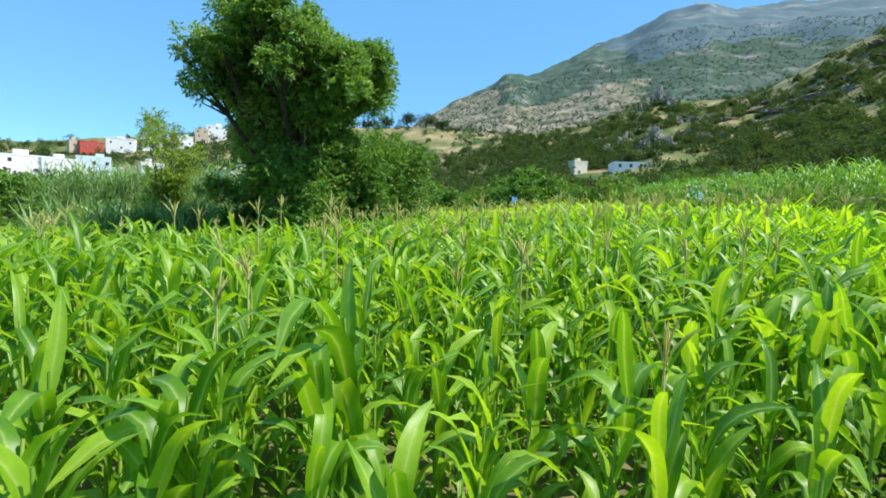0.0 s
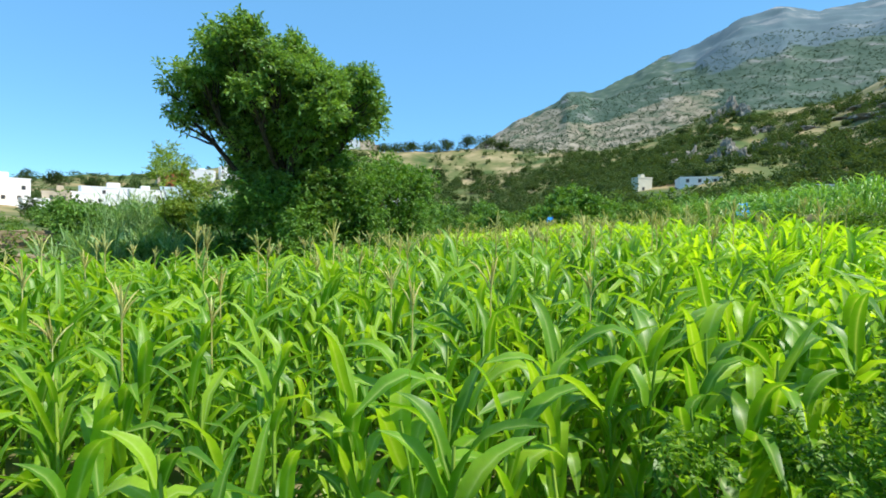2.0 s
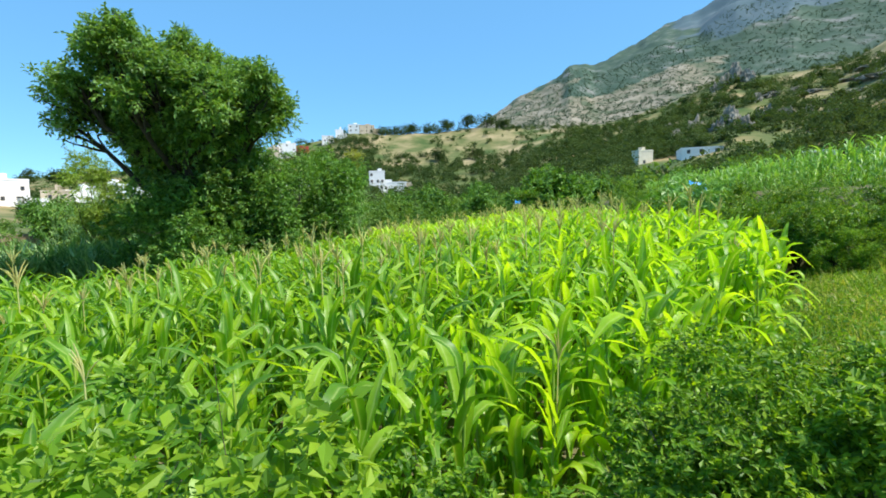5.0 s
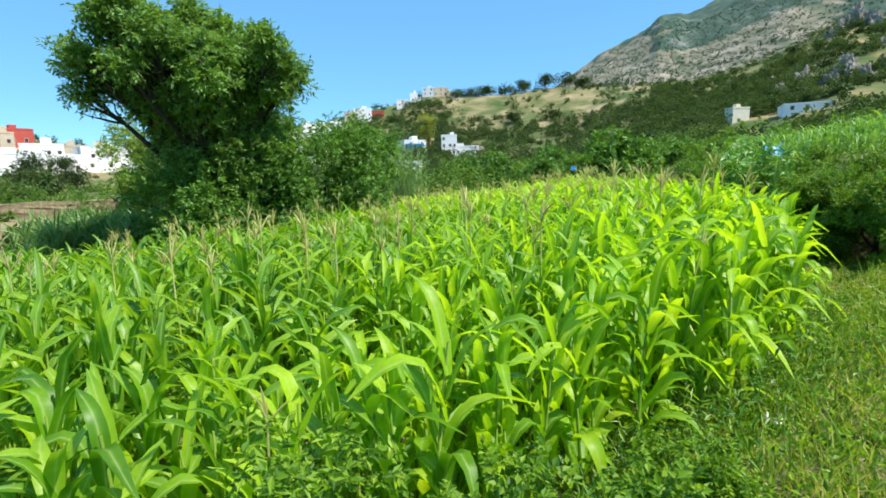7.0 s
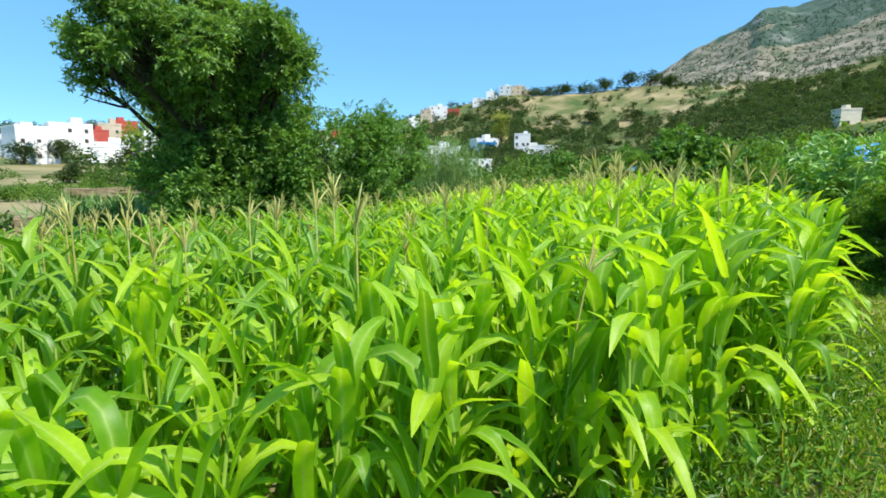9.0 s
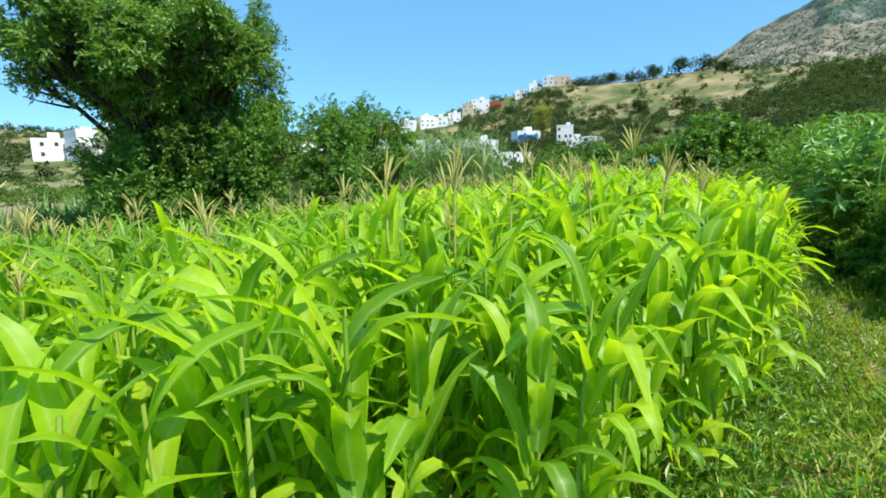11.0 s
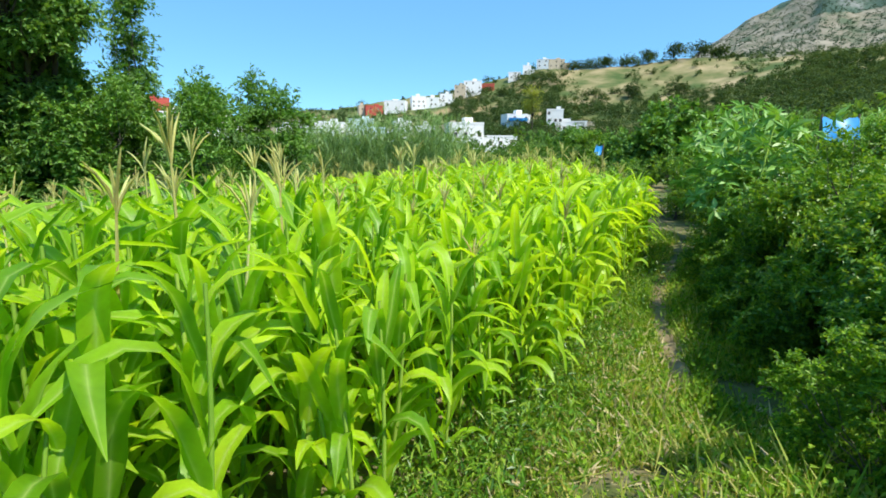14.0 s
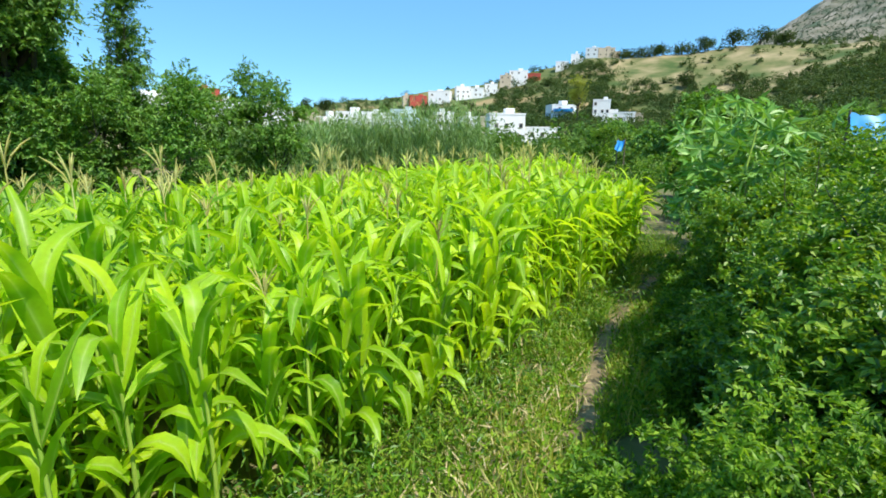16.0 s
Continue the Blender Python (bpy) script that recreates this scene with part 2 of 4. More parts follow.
def tube(points, radii, sides=6):
    """A tapered tube of quads along points."""
    pts, vs = np.asarray(points, float), []
    for i, p in enumerate(pts):
        d = pts[min(i + 1, len(pts) - 1)] - pts[max(i - 1, 0)]
        d = d / (np.linalg.norm(d) + 1e-9)
        u = np.cross(d, (0.31, 0.2, 0.93) if abs(d[2]) < 0.9 else (1, 0.1, 0))
        u /= np.linalg.norm(u)
        w = np.cross(d, u)
        for k in range(sides):
            a = 2 * math.pi * k / sides
            vs.append(p + radii[i] * (u * math.cos(a) + w * math.sin(a)))
    fs = [(i * sides + k, i * sides + (k + 1) % sides, (i + 1) * sides + (k + 1) % sides, (i + 1) * sides + k)
          for i in range(len(pts) - 1) for k in range(sides)]
    return np.array(vs), np.array(fs)


def leaves(centres, out, length, width, r, droop=0.25):
    """Kite-shaped folded leaves, one quad each, at centres; out: the way each mostly points."""
    n = len(centres)
    d = out + r.normal(0, 0.55, (n, 3)) - np.array([0, 0, droop])
    d /= np.linalg.norm(d, axis=1)[:, None] + 1e-9
    s = np.cross(d, r.normal(0, 0.5, (n, 3)) + np.array([0, 0, 1.0]))
    s /= np.linalg.norm(s, axis=1)[:, None] + 1e-9
    up = np.cross(s, d)
    L = (length * r.uniform(0.6, 1.25, n))[:, None]
    W = (width * r.uniform(0.7, 1.2, n))[:, None]
    v = np.stack([centres, centres + d * L * 0.45 + s * W * 0.5 + up * W * 0.18, centres + d * L - up * L * 0.08,
                  centres + d * L * 0.45 - s * W * 0.5 + up * W * 0.18], 1).reshape(-1, 3)
    return v, np.arange(4 * n).reshape(n, 4)


def blob(r, n, radii, clumps=14, shell=0.55, knob=0.34, flat=0.15):
    """Points and outward ways filling a lumpy crown of many clumps."""
    dirs = r.normal(0, 1, (clumps, 3))
    dirs /= np.linalg.norm(dirs, axis=1)[:, None]
    c = dirs * (r.uniform(shell, 0.86, (clumps, 1)))
    c[:, 2] = np.where(c[:, 2] < -flat, -flat * r.uniform(0.2, 1, clumps), c[:, 2])
    size = r.uniform(0.65, 1.25, clumps) * knob
    pick = r.integers(0, clumps, n)
    o = r.normal(0, 1, (n, 3))
    o /= np.linalg.norm(o, axis=1)[:, None]
    p = (c[pick] + o * (size[pick] * r.uniform(0.45, 1, n) ** 0.5)[:, None]) * np.asarray(radii)
    return p, o


def sprays(tips, out, leaf, r, per=9, rise=0.35):
    """Leafy shoots: at each tip a short axis bearing leaflets in turn on both sides, and one at its end."""
    n = len(tips)
    d = out + r.normal(0, 0.4, (n, 3)) + np.array([0, 0, rise])
    d /= np.linalg.norm(d, axis=1)[:, None] + 1e-9
    s = np.cross(d, r.normal(0, 0.5, (n, 3)) + np.array([0.05, 0, 1.0]))
    s /= np.linalg.norm(s, axis=1)[:, None] + 1e-9
    reach = leaf[0] * r.uniform(1.2, 2.4, n)
    t = (np.arange(per) + 0.6) / per
    side = np.where(np.arange(per) % 2, 1.0, -1.0) * (1 - 0.8 * (np.arange(per) == per - 1))
    at = tips[:, None, :] + d[:, None, :] * (reach[:, None] * t)[:, :, None]
    at[:, :, 2] -= 0.18 * reach[:, None] * t ** 2
    way = 0.5 * d[:, None, :] + 0.85 * side[None, :, None] * s[:, None, :]
    return leaves(at.reshape(-1, 3), way.reshape(-1, 3) * 1.6, leaf[0], leaf[1], r)


def inside(x, y, poly):
    c = np.zeros(np.shape(x), bool)
    for (x0, y0), (x1, y1) in zip(poly, poly[1:] + poly[:1]):
        c ^= ((y0 > y) != (y1 > y)) & (x < (x1 - x0) * (y - y0) / (y1 - y0 + 1e-12) + x0)
    return c


# ---- the lie of the land ----
WALK = [(-20, -4.2, 0.0), (-7.1, -2.8, 0.0), (-3.5, -2.05, 0.2), (-0.3, -0.45, 0.42), (2.4, 2.75, 0.42), (4.6, 5.3, 0.55), (5.8, 6.6, 0.68), (6.0, 7.6, 0.5)]
TRAIL = [(-20, -4.2), (-7.1, -2.8), (-3.5, -2.0), (0.6, 1.2), (3.2, 4.6), (4.9, 8.2), (5.15, 10.7), (5.0, 12.8), (5.1, 14.4), (5.6, 18), (6.5, 26), (7, 40)]
FIELD = [(-16, -2.6), (-9, -1.9), (-6, -1.5), (-3.2, -0.15), (-1.2, 1.15), (0.45, 2.85), (2.2, 4.65), (3.15, 6.9), (3.85, 9.1), (4.2, 11.2), (4.75, 15.3), (4.9, 19.5),
         (0.5, 24), (-4.6, 23), (-6.0, 14), (-8.5, 9.0), (-12, 6.5), (-16, 3.5)]


def line_gap(x, y, line):
    """Distance to a line of points and the value carried along it."""
    best, val = np.full(np.shape(x), 1e9), np.zeros(np.shape(x))
    for a, b in zip(line, line[1:]):
        dx, dy = b[0] - a[0], b[1] - a[1]
        s = np.clip(((x - a[0]) * dx + (y - a[1]) * dy) / (dx * dx + dy * dy), 0, 1)
        d = np.hypot(x - a[0] - s * dx, y - a[1] - s * dy)
        v = a[2] + s * (b[2] - a[2]) if len(a) > 2 else 0 * s
        val, best = np.where(d < best, v, val), np.minimum(d, best)
    return best, val


CREST = ([-120, -65, -50, -40, -31, -25, -19, -15.5, -10, -5, 4, 10, 18, 24, 27, 30, 33, 36, 39.4, 42, 45, 48.3, 56, 75, 100, 140],
         [2.0, 4.1, 4.5, 3.6, 4.9, 5.7, 6.6, 7.7, 8.8, 8.6, 9.0, 8.7, 8.4, 9.6, 11.0, 12.3, 11.8, 11.6, 12.0, 13.3, 15.0, 16.6, 18, 16, 9, 2])
MOUNT = ([-30, 0, 5.5, 10, 13.6, 14.4, 16.2, 17, 20, 24, 27, 31, 34.5, 36.5, 39, 46.5, 52, 70, 110],
         [0.5, 6.0, 9.6, 12.4, 14.3, 15.3, 15.4, 14.9, 15.8, 17.4, 17.9, 19.7, 20.4, 19.8, 19.9, 18.5, 17, 13, 2])


def land(x, y):
    """Height of the ground, without the far relief."""
    x, y = np.asarray(x, float), np.asarray(y, float)
    d = np.hypot(x, y)
    az = np.degrees(np.arctan2(x, y))
    near = -2.15 - 0.42 * smooth((-1.0 - x) / 8) * smooth((y + 1) / 7)
    gap, bank = line_gap(x, y, WALK)
    near = near + bank * (1 - smooth((gap - 0.4) / 1.9))
    near = near + 2.5 * smooth((x - 6.9 - 0.05 * np.abs(y - 12)) / 3.2) * smooth((y - 2) / 6)
    s = np.clip((d - 40) / 380, 0, 1)
    p = 1.6 + 1.0 * smooth((az + 42) / 10) * (1 - smooth((az - 2) / 14))
    crest = np.tan(np.radians(np.interp(az, *CREST))) * 420 + 3
    foot = -3 + crest * s ** p
    far = np.clip((d - 420) / 980, 0, 1)
    top = np.tan(np.radians(np.interp(az, *MOUNT))) * 1400
    hill = np.where(d > 420, (crest - 3) * (1 - (0.22 + 0.25 * smooth((az - 24) / 6)) * np.sin(np.clip(far * 2.2, 0, 1) * math.pi)) * (1 - far) + np.maximum(top, -40) * far, foot)
    hill = np.where(d > 1400, top * (1 - 0.5 * smooth((d - 1400) / 1500)), hill)
    near_w = smooth((d - 24 - 26 * smooth((az - 10) / 8)) / 26)
    return near * (1 - near_w) + hill * near_w


def relief(x, y, z):
    """The land with its bumps: small near, crags far."""
    d = math.hypot(x, y)
    if d < 60:
        return z + 0.05 * noise.noise((x * 1.3, y * 1.3, 0)) + 0.02 * noise.noise((x * 5, y * 5, 3))
    k = min(1.0, (d - 60) / 300)
    a = 2.2 * k * noise.fractal((x / 60, y / 60, 1), 0.8, 2.0, 5)
    if d > 450:
        g = min(1.0, (d - 450) / 500)
        u, w = 0.906 * x - 0.423 * y, 0.4 * (0.423 * x + 0.906 * y)
        a += g * (20 * noise.fractal((u / 210, w / 210, 5), 0.75, 2.1, 7) + 10 * abs(noise.noise((u / 80, w / 80, 3))) + 4 * abs(noise.noise((u / 32, w / 32, 7))) - 2)
    return z + a


def ground_at(x, y):
    return relief(x, y, float(land(x, y)))


ground_az = np.radians(np.concatenate([np.arange(-80, 70, 0.3), np.arange(70, 280, 5.0)]))
ground_r = [0.0, 0.004]
while ground_r[-1] < 3600:
    ground_r.append(ground_r[-1] + max(0.2, 0.024 * ground_r[-1]))
ground_r = np.array(ground_r[1:])
RR, AA = np.meshgrid(ground_r, ground_az, indexing="ij")
GX, GY = (2.0 + RR * np.sin(AA)).ravel(), (6.0 + RR * np.cos(AA)).ravel()
GZ = land(GX, GY)
GZ = np.array([relief(a, b, c) for a, b, c in zip(GX, GY, GZ)])
nr, na = RR.shape
i, j = np.meshgrid(np.arange(nr - 1), np.arange(na), indexing="ij")
gq = np.stack([i * na + j, (i + 1) * na + j, (i + 1) * na + (j + 1) % na, i * na + (j + 1) % na], -1).reshape(-1, 4)
gv = np.stack([GX, GY, GZ], 1)
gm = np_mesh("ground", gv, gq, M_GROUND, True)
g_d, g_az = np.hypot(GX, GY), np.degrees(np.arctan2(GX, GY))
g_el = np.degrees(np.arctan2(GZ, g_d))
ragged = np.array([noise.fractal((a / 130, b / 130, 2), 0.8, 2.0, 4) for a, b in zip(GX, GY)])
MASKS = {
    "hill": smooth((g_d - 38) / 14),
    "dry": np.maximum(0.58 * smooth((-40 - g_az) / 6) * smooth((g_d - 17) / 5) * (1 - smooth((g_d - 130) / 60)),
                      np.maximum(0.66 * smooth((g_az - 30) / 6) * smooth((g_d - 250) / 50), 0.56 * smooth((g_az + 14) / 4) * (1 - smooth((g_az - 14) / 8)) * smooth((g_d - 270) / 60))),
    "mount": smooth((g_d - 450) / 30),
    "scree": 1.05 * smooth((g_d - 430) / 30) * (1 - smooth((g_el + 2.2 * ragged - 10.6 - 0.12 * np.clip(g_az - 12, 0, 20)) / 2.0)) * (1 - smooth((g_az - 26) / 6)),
    # where the painted haze tint lies: high on the right, beyond 600 m
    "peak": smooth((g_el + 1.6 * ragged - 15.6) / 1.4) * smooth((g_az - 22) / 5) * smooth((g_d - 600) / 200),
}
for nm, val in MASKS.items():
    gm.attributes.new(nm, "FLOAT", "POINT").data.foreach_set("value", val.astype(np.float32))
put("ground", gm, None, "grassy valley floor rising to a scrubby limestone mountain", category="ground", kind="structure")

# ---- maize ----


def maize_leaf(r, length, width, rise, fall):
    """A long strap leaf: up and out along +x, then bending over, folded along its midrib."""
    n = 8
    s = np.linspace(0, 1, n)
    bend, soft = r.uniform(0.35, 0.7), r.uniform(0.5, 0.95)
    ang = np.radians(rise - (rise + fall) * smooth((s - bend) / soft + 0.5))
    step = length / (n - 1)
    px = np.concatenate([[0], np.cumsum(np.cos(ang[:-1]) * step)])
    pz = np.concatenate([[0], np.cumsum(np.sin(ang[:-1]) * step)])
    w = width * np.array([0.6, 0.92, 1.0, 1.0, 0.93, 0.78, 0.48, 0.04]) * 0.5
    sway = 0.06 * length * np.sin(s * 3 + r.uniform(0, 6)) * s
    twist = r.uniform(-0.9, 0.9) * s ** 2
    vs = []
    for k in range(n):
        wave = 0.18 * math.sin(k * 2.1 + r.uniform(0, 1))
        nx, nz = -math.sin(ang[k]), math.cos(ang[k])
        for side in (-1, 0, 1):
            o = side * w[k]
            lift = (0.32 * abs(side) + wave * side * 0.6) * w[k] + math.sin(twist[k]) * o
            vs.append((px[k] + nx * lift, sway[k] + o * math.cos(twist[k]), pz[k] + nz * lift))
    fs = [(3 * k + c, 3 * k + c + 1, 3 * k + c + 4, 3 * k + c + 3) for k in range(n - 1) for c in (0, 1)]
    return np.array(vs), np.array(fs)


def maize_tassel(r):
    """A tuft of thin branched spikes."""
    out = []
    for k in range(r.integers(6, 10)):
        a, lean = r.uniform(0, 6.28), r.uniform(0.08, 0.5) if k else 0.03
        L = r.uniform(0.16, 0.27)
        pts = [(math.cos(a) * math.sin(lean * (0.5 + t)) * L * t, math.sin(a) * math.sin(lean * (0.5 + t)) * L * t, math.cos(lean * (0.4 + t)) * L * t + 0.02 * k * 0.4) for t in (0, 0.4, 0.75, 1)]
        out.append(tube(pts, [0.003, 0.0065, 0.006, 0.002], 4))
    out.append(tube([(0, 0, -0.42), (0, 0, -0.2), (0, 0, 0.05)], [0.009, 0.007, 0.005], 4))
    return join(out)


def turned(v, ang, z, tilt=0.0):
    c, s = math.cos(ang), math.sin(ang)
    return np.stack([v[:, 0] * c - v[:, 1] * s, v[:, 0] * s + v[:, 1] * c, v[:, 2] + z], 1)


LEAF_SHAPES = []
for k in range(14):
    LEAF_SHAPES.append(maize_leaf(rng, rng.uniform(0.44, 0.68), rng.uniform(0.068, 0.1), rng.uniform(58, 84), (rng.uniform(-25, 40) if k < 6 else rng.uniform(30, 88))))


def ribbed(me):
    """Marks the midrib, the middle one of each three vertices across a leaf."""
    n = len(me.vertices)
    me.attributes.new("rib", "FLOAT", "POINT").data.foreach_set("value", np.tile([0.0, 1.0, 0.0], n // 3).astype(np.float32))
    return me


LEAF_MESHES = [ribbed(np_mesh("leaf", v, f, M_MAIZE, True)) for v, f in LEAF_SHAPES]
DEEP_MESHES = [ribbed(np_mesh("leaf", v, f, M_MAIZE_DEEP, True)) for v, f in LEAF_SHAPES]
PALE_MESHES = [ribbed(np_mesh("leaf", v, f, M_MAIZE_PALE, True)) for v, f in LEAF_SHAPES]
TASSEL_SHAPES = [maize_tassel(rng) for k in range(4)]
TASSEL_MESHES = [np_mesh("tassel", v, f, M_TASSEL) for v, f in TASSEL_SHAPES]
STALK_SHAPES = []
for k in range(4):
    zz = np.linspace(0, 1.45, 7)
    STALK_SHAPES.append(tube([(0.03 * math.sin(z * 2 + k), 0.03 * math.cos(z * 1.7 + k), z) for z in zz], [0.016 - 0.006 * z for z in zz], 6))
LEAN_STALK = [tube([(0, 0, 0), (0.02, 0.01, 0.7), (0, 0, 1.45)], [0.016, 0.013, 0.008], 4) for k in range(4)]
STALK_MESHES = [np_mesh("stalk", v, f, M_STALK, True) for v, f in STALK_SHAPES]


def plant_plan(r, tasselled):
    """Which leaves a plant bears: shape, height, turn and scale."""
    plan, n, a = [], int(r.integers(11, 14)), r.uniform(0, 6.28)
    for k in range(n):
        h = 0.15 + 1.15 * k / (n - 1)
        a += math.pi + r.normal(0, 0.35)
        plan.append((int(r.integers(0, 6) if k > n * 0.6 else r.integers(4, len(LEAF_SHAPES))), h, a, (0.75 + 0.4 * math.sin(math.pi * (0.15 + 0.75 * k / n))) * r.uniform(0.85, 1.1)))
    return int(r.integers(0, 4)), plan, int(r.integers(0, 4)) if tasselled else -1


LEAN_ROWS = [3 * k + c for k in (0, 2, 4, 6, 7) for c in range(3)]
LEAN_FACES = np.array([(3 * k + c, 3 * k + c + 1, 3 * k + c + 4, 3 * k + c + 3) for k in range(4) for c in (0, 1)])


def plant_arrays(p):
    stalk, plan, tassel = p
    green = [(turned(LEAF_SHAPES[s][0][LEAN_ROWS] * np.array([k, 0.78 * k, k]), a, h), LEAN_FACES) for s, h, a, k in plan]
    t = (TASSEL_SHAPES[tassel][0] + np.array([0, 0, 1.72]), TASSEL_SHAPES[tassel][1]) if tassel >= 0 else None
    return join(green), LEAN_STALK[stalk], t


def plant_object(p, tone):
    stalk, plan, tassel = p
    top = thing("maize_plant", 0, 0, 0, ("bright green", "yellowish green", "deep green")[tone] + " maize plant with arching strap leaves" if tassel < 0 else "tall green maize plant with a pale dry tassel", "maize plant", "maize plants along the field edge")
    put("stalk", STALK_MESHES[stalk], top)
    for s, h, a, k in plan:
        ob = put("leaf", (LEAF_MESHES, PALE_MESHES, DEEP_MESHES)[tone][s], top)
        ob.matrix_basis = pose(0, 0, h, 0, 0, math.degrees(a)) @ Matrix.Scale(k, 4)
    if tassel >= 0:
        put("tassel", TASSEL_MESHES[tassel], top, "pale straw-coloured tassel").matrix_basis = pose(0, 0, 1.72)
    return top


# Places of the plants: a loose grid inside the field.
gx, gy = np.meshgrid(np.arange(-16, 5.2, 0.262), np.arange(-2.8, 24.5, 0.262))
gx = gx.ravel() + rng.normal(0, 0.11, gx.size)
gy = gy.ravel() + rng.normal(0, 0.11, gy.size)
keep = inside(gx, gy, FIELD)
gx, gy = gx[keep], gy[keep]
edge_gap, _ = line_gap(gx, gy, FIELD[1:12])
order = np.argsort(edge_gap + 10 * (gx < -9.5))
NEAR = 360
near_ids, far_ids = order[:NEAR], order[NEAR:]
tall = 1.0 + 0.10 * np.array([noise.noise((a * 0.35, b * 0.35, 2)) for a, b in zip(gx, gy)]) + rng.normal(0, 0.07, gx.size)
tall = tall * (0.73 + 0.14 * smooth(gy / 4) * smooth((-3 - gx) / 3) + 0.16 * smooth((gx + 7) / 5) + 0.25 * smooth((gx + 2.5) / 5)) * (0.9 + 0.13 * smooth(edge_gap / 3))
stand = np.exp(-((gx - 2.1) ** 2 + (gy - 7.4) ** 2) / 1.6)
tall = np.clip(tall + 0.13 * stand, 0.55, 1.25)
pale_crop = gy + 1.5 * rng.normal(0, 1, gx.size) + 0.5 * gx > 10.5
tone_of = np.where(pale_crop, 1, np.where(gx + 0.8 * rng.normal(0, 1, gx.size) - 0.12 * gy < -2.3, 2, 0))
protos_plain = [plant_plan(rng, False) for k in range(9)]
protos_tassel = [plant_plan(rng, True) for k in range(5)]
made = {}
for i in near_ids:
    tas = rng.random() < 0.03 + 0.16 * stand[i]
    k = int(rng.integers(0, 5 if tas else 9))
    m = pose(gx[i], gy[i], ground_at(gx[i], gy[i]) - 0.02, rng.normal(0, 4), rng.normal(0, 4), rng.uniform(0, 360)) @ Matrix.Scale(tall[i], 4)
    key = (tas, k, int(tone_of[i]))
    if key not in made:
        made[key] = plant_object((protos_tassel if tas else protos_plain)[k], key[2])
        made[key].matrix_basis = m
    else:
        src = made[key]
        copy_thing(src, m @ Matrix.Diagonal([1 / s for s in src.scale]).to_4x4())
arr_plain = [plant_arrays(p) for p in protos_plain]
arr_tassel = [plant_arrays(p) for p in protos_tassel]
green_v, pale_v, deep_v, stalk_p, tassel_p = [], [], [], [], []
for i in far_ids:
    tas = rng.random() < 0.10 + 0.16 * stand[i]
    g, s, t = (arr_tassel if tas else arr_plain)[int(rng.integers(0, 5 if tas else 9))]
    a, z, k = rng.uniform(0, 6.28), ground_at(gx[i], gy[i]), tall[i]
    at = np.array([gx[i], gy[i], z])
    (green_v, pale_v, deep_v)[tone_of[i]].append((turned(g[0] * k, a, 0) + at, g[1]))
    stalk_p.append((turned(s[0] * k, a, 0) + at, s[1]))
    if t:
        tassel_p.append((turned(t[0] * k, a, 0) + at, t[1]))
crop = tagged(new("maize_crop"), "dense bright green maize crop filling the field", "maize crop", kind="stuff")
for nm, parts, mt in (("leaves", green_v, M_MAIZE), ("pale_leaves", pale_v, M_MAIZE_PALE), ("deep_leaves", deep_v, M_MAIZE_DEEP), ("stalks", stalk_p, M_STALK), ("tassels", tassel_p, M_TASSEL)):
    v, f = join(parts)
    me = np_mesh(nm, v, f, mt, True)
    put(nm, ribbed(me) if "leaves" in nm else me, crop)

# ---- trees and shrubs ----


def limb(r, a, b, r0, r1, bend=0.12, sides=6):
    a, b = np.asarray(a, float), np.asarray(b, float)
    L = np.linalg.norm(b - a)
    m = [a + (b - a) * t + r.normal(0, bend * L * 0.35, 3) * math.sin(math.pi * t) for t in (0, 0.25, 0.5, 0.75, 1)]
    return tube(m, np.linspace(r0, r1, 5), sides), m


def tree(name, x, y, label, heads, trunk_r, fork, leaf, count, mat, seed, category="tree", group=""):
    """A tree or big shrub: trunk, limbs to each head of foliage, and crown. heads: (x, y, z, rx, ry, rz) from the base."""
    r = np.random.default_rng(seed)
    z0 = ground_at(x, y) - 0.05
    top = thing(name, x, y, z0, label, category, group)
    (tv, tf), mids = limb(r, (0, 0, 0), (r.normal(0, 0.1), r.normal(0, 0.1), fork), trunk_r * 1.25, trunk_r * 0.8, 0.05)
    bark = M_TWIG if trunk_r < 0.03 else M_BARK
    put("trunk", np_mesh("trunk", tv, tf, bark, True), top)
    pts, outs = [], []
    vol = np.array([h[3] * h[4] * h[5] for h in heads]) ** 0.75
    for h, share in zip(heads, vol / vol.sum()):
        c = np.array(h[:3])
        (v, f), m = limb(r, mids[-1 if h[2] > fork else 2], c, trunk_r * 0.4, trunk_r * 0.12, 0.12, 6 if trunk_r > 0.12 else 4)
        limbs = [(v, f)]
        for k in range(5 if trunk_r > 0.12 else 2):
            e = c + r.normal(0, 0.45, 3) * np.array(h[3:])
            limbs.append(limb(r, m[3], e, trunk_r * 0.15, trunk_r * 0.03, 0.12, 3)[0])
        v, f = join(limbs)
        put("limb", np_mesh("limb", v, f, bark, True), top)
        n = int(count * share / 9)
        p, o = blob(r, n, h[3:], max(8, int(16 * min(1.5, h[3]))), 0.4, 0.36, 0.3)
        pts.append(p + c)
        outs.append(o)
    v, f = sprays(np.concatenate(pts), np.concatenate(outs) * 0.9, leaf, r)
    put("crown", np_mesh("crown", v, f, mat), top)
    return top


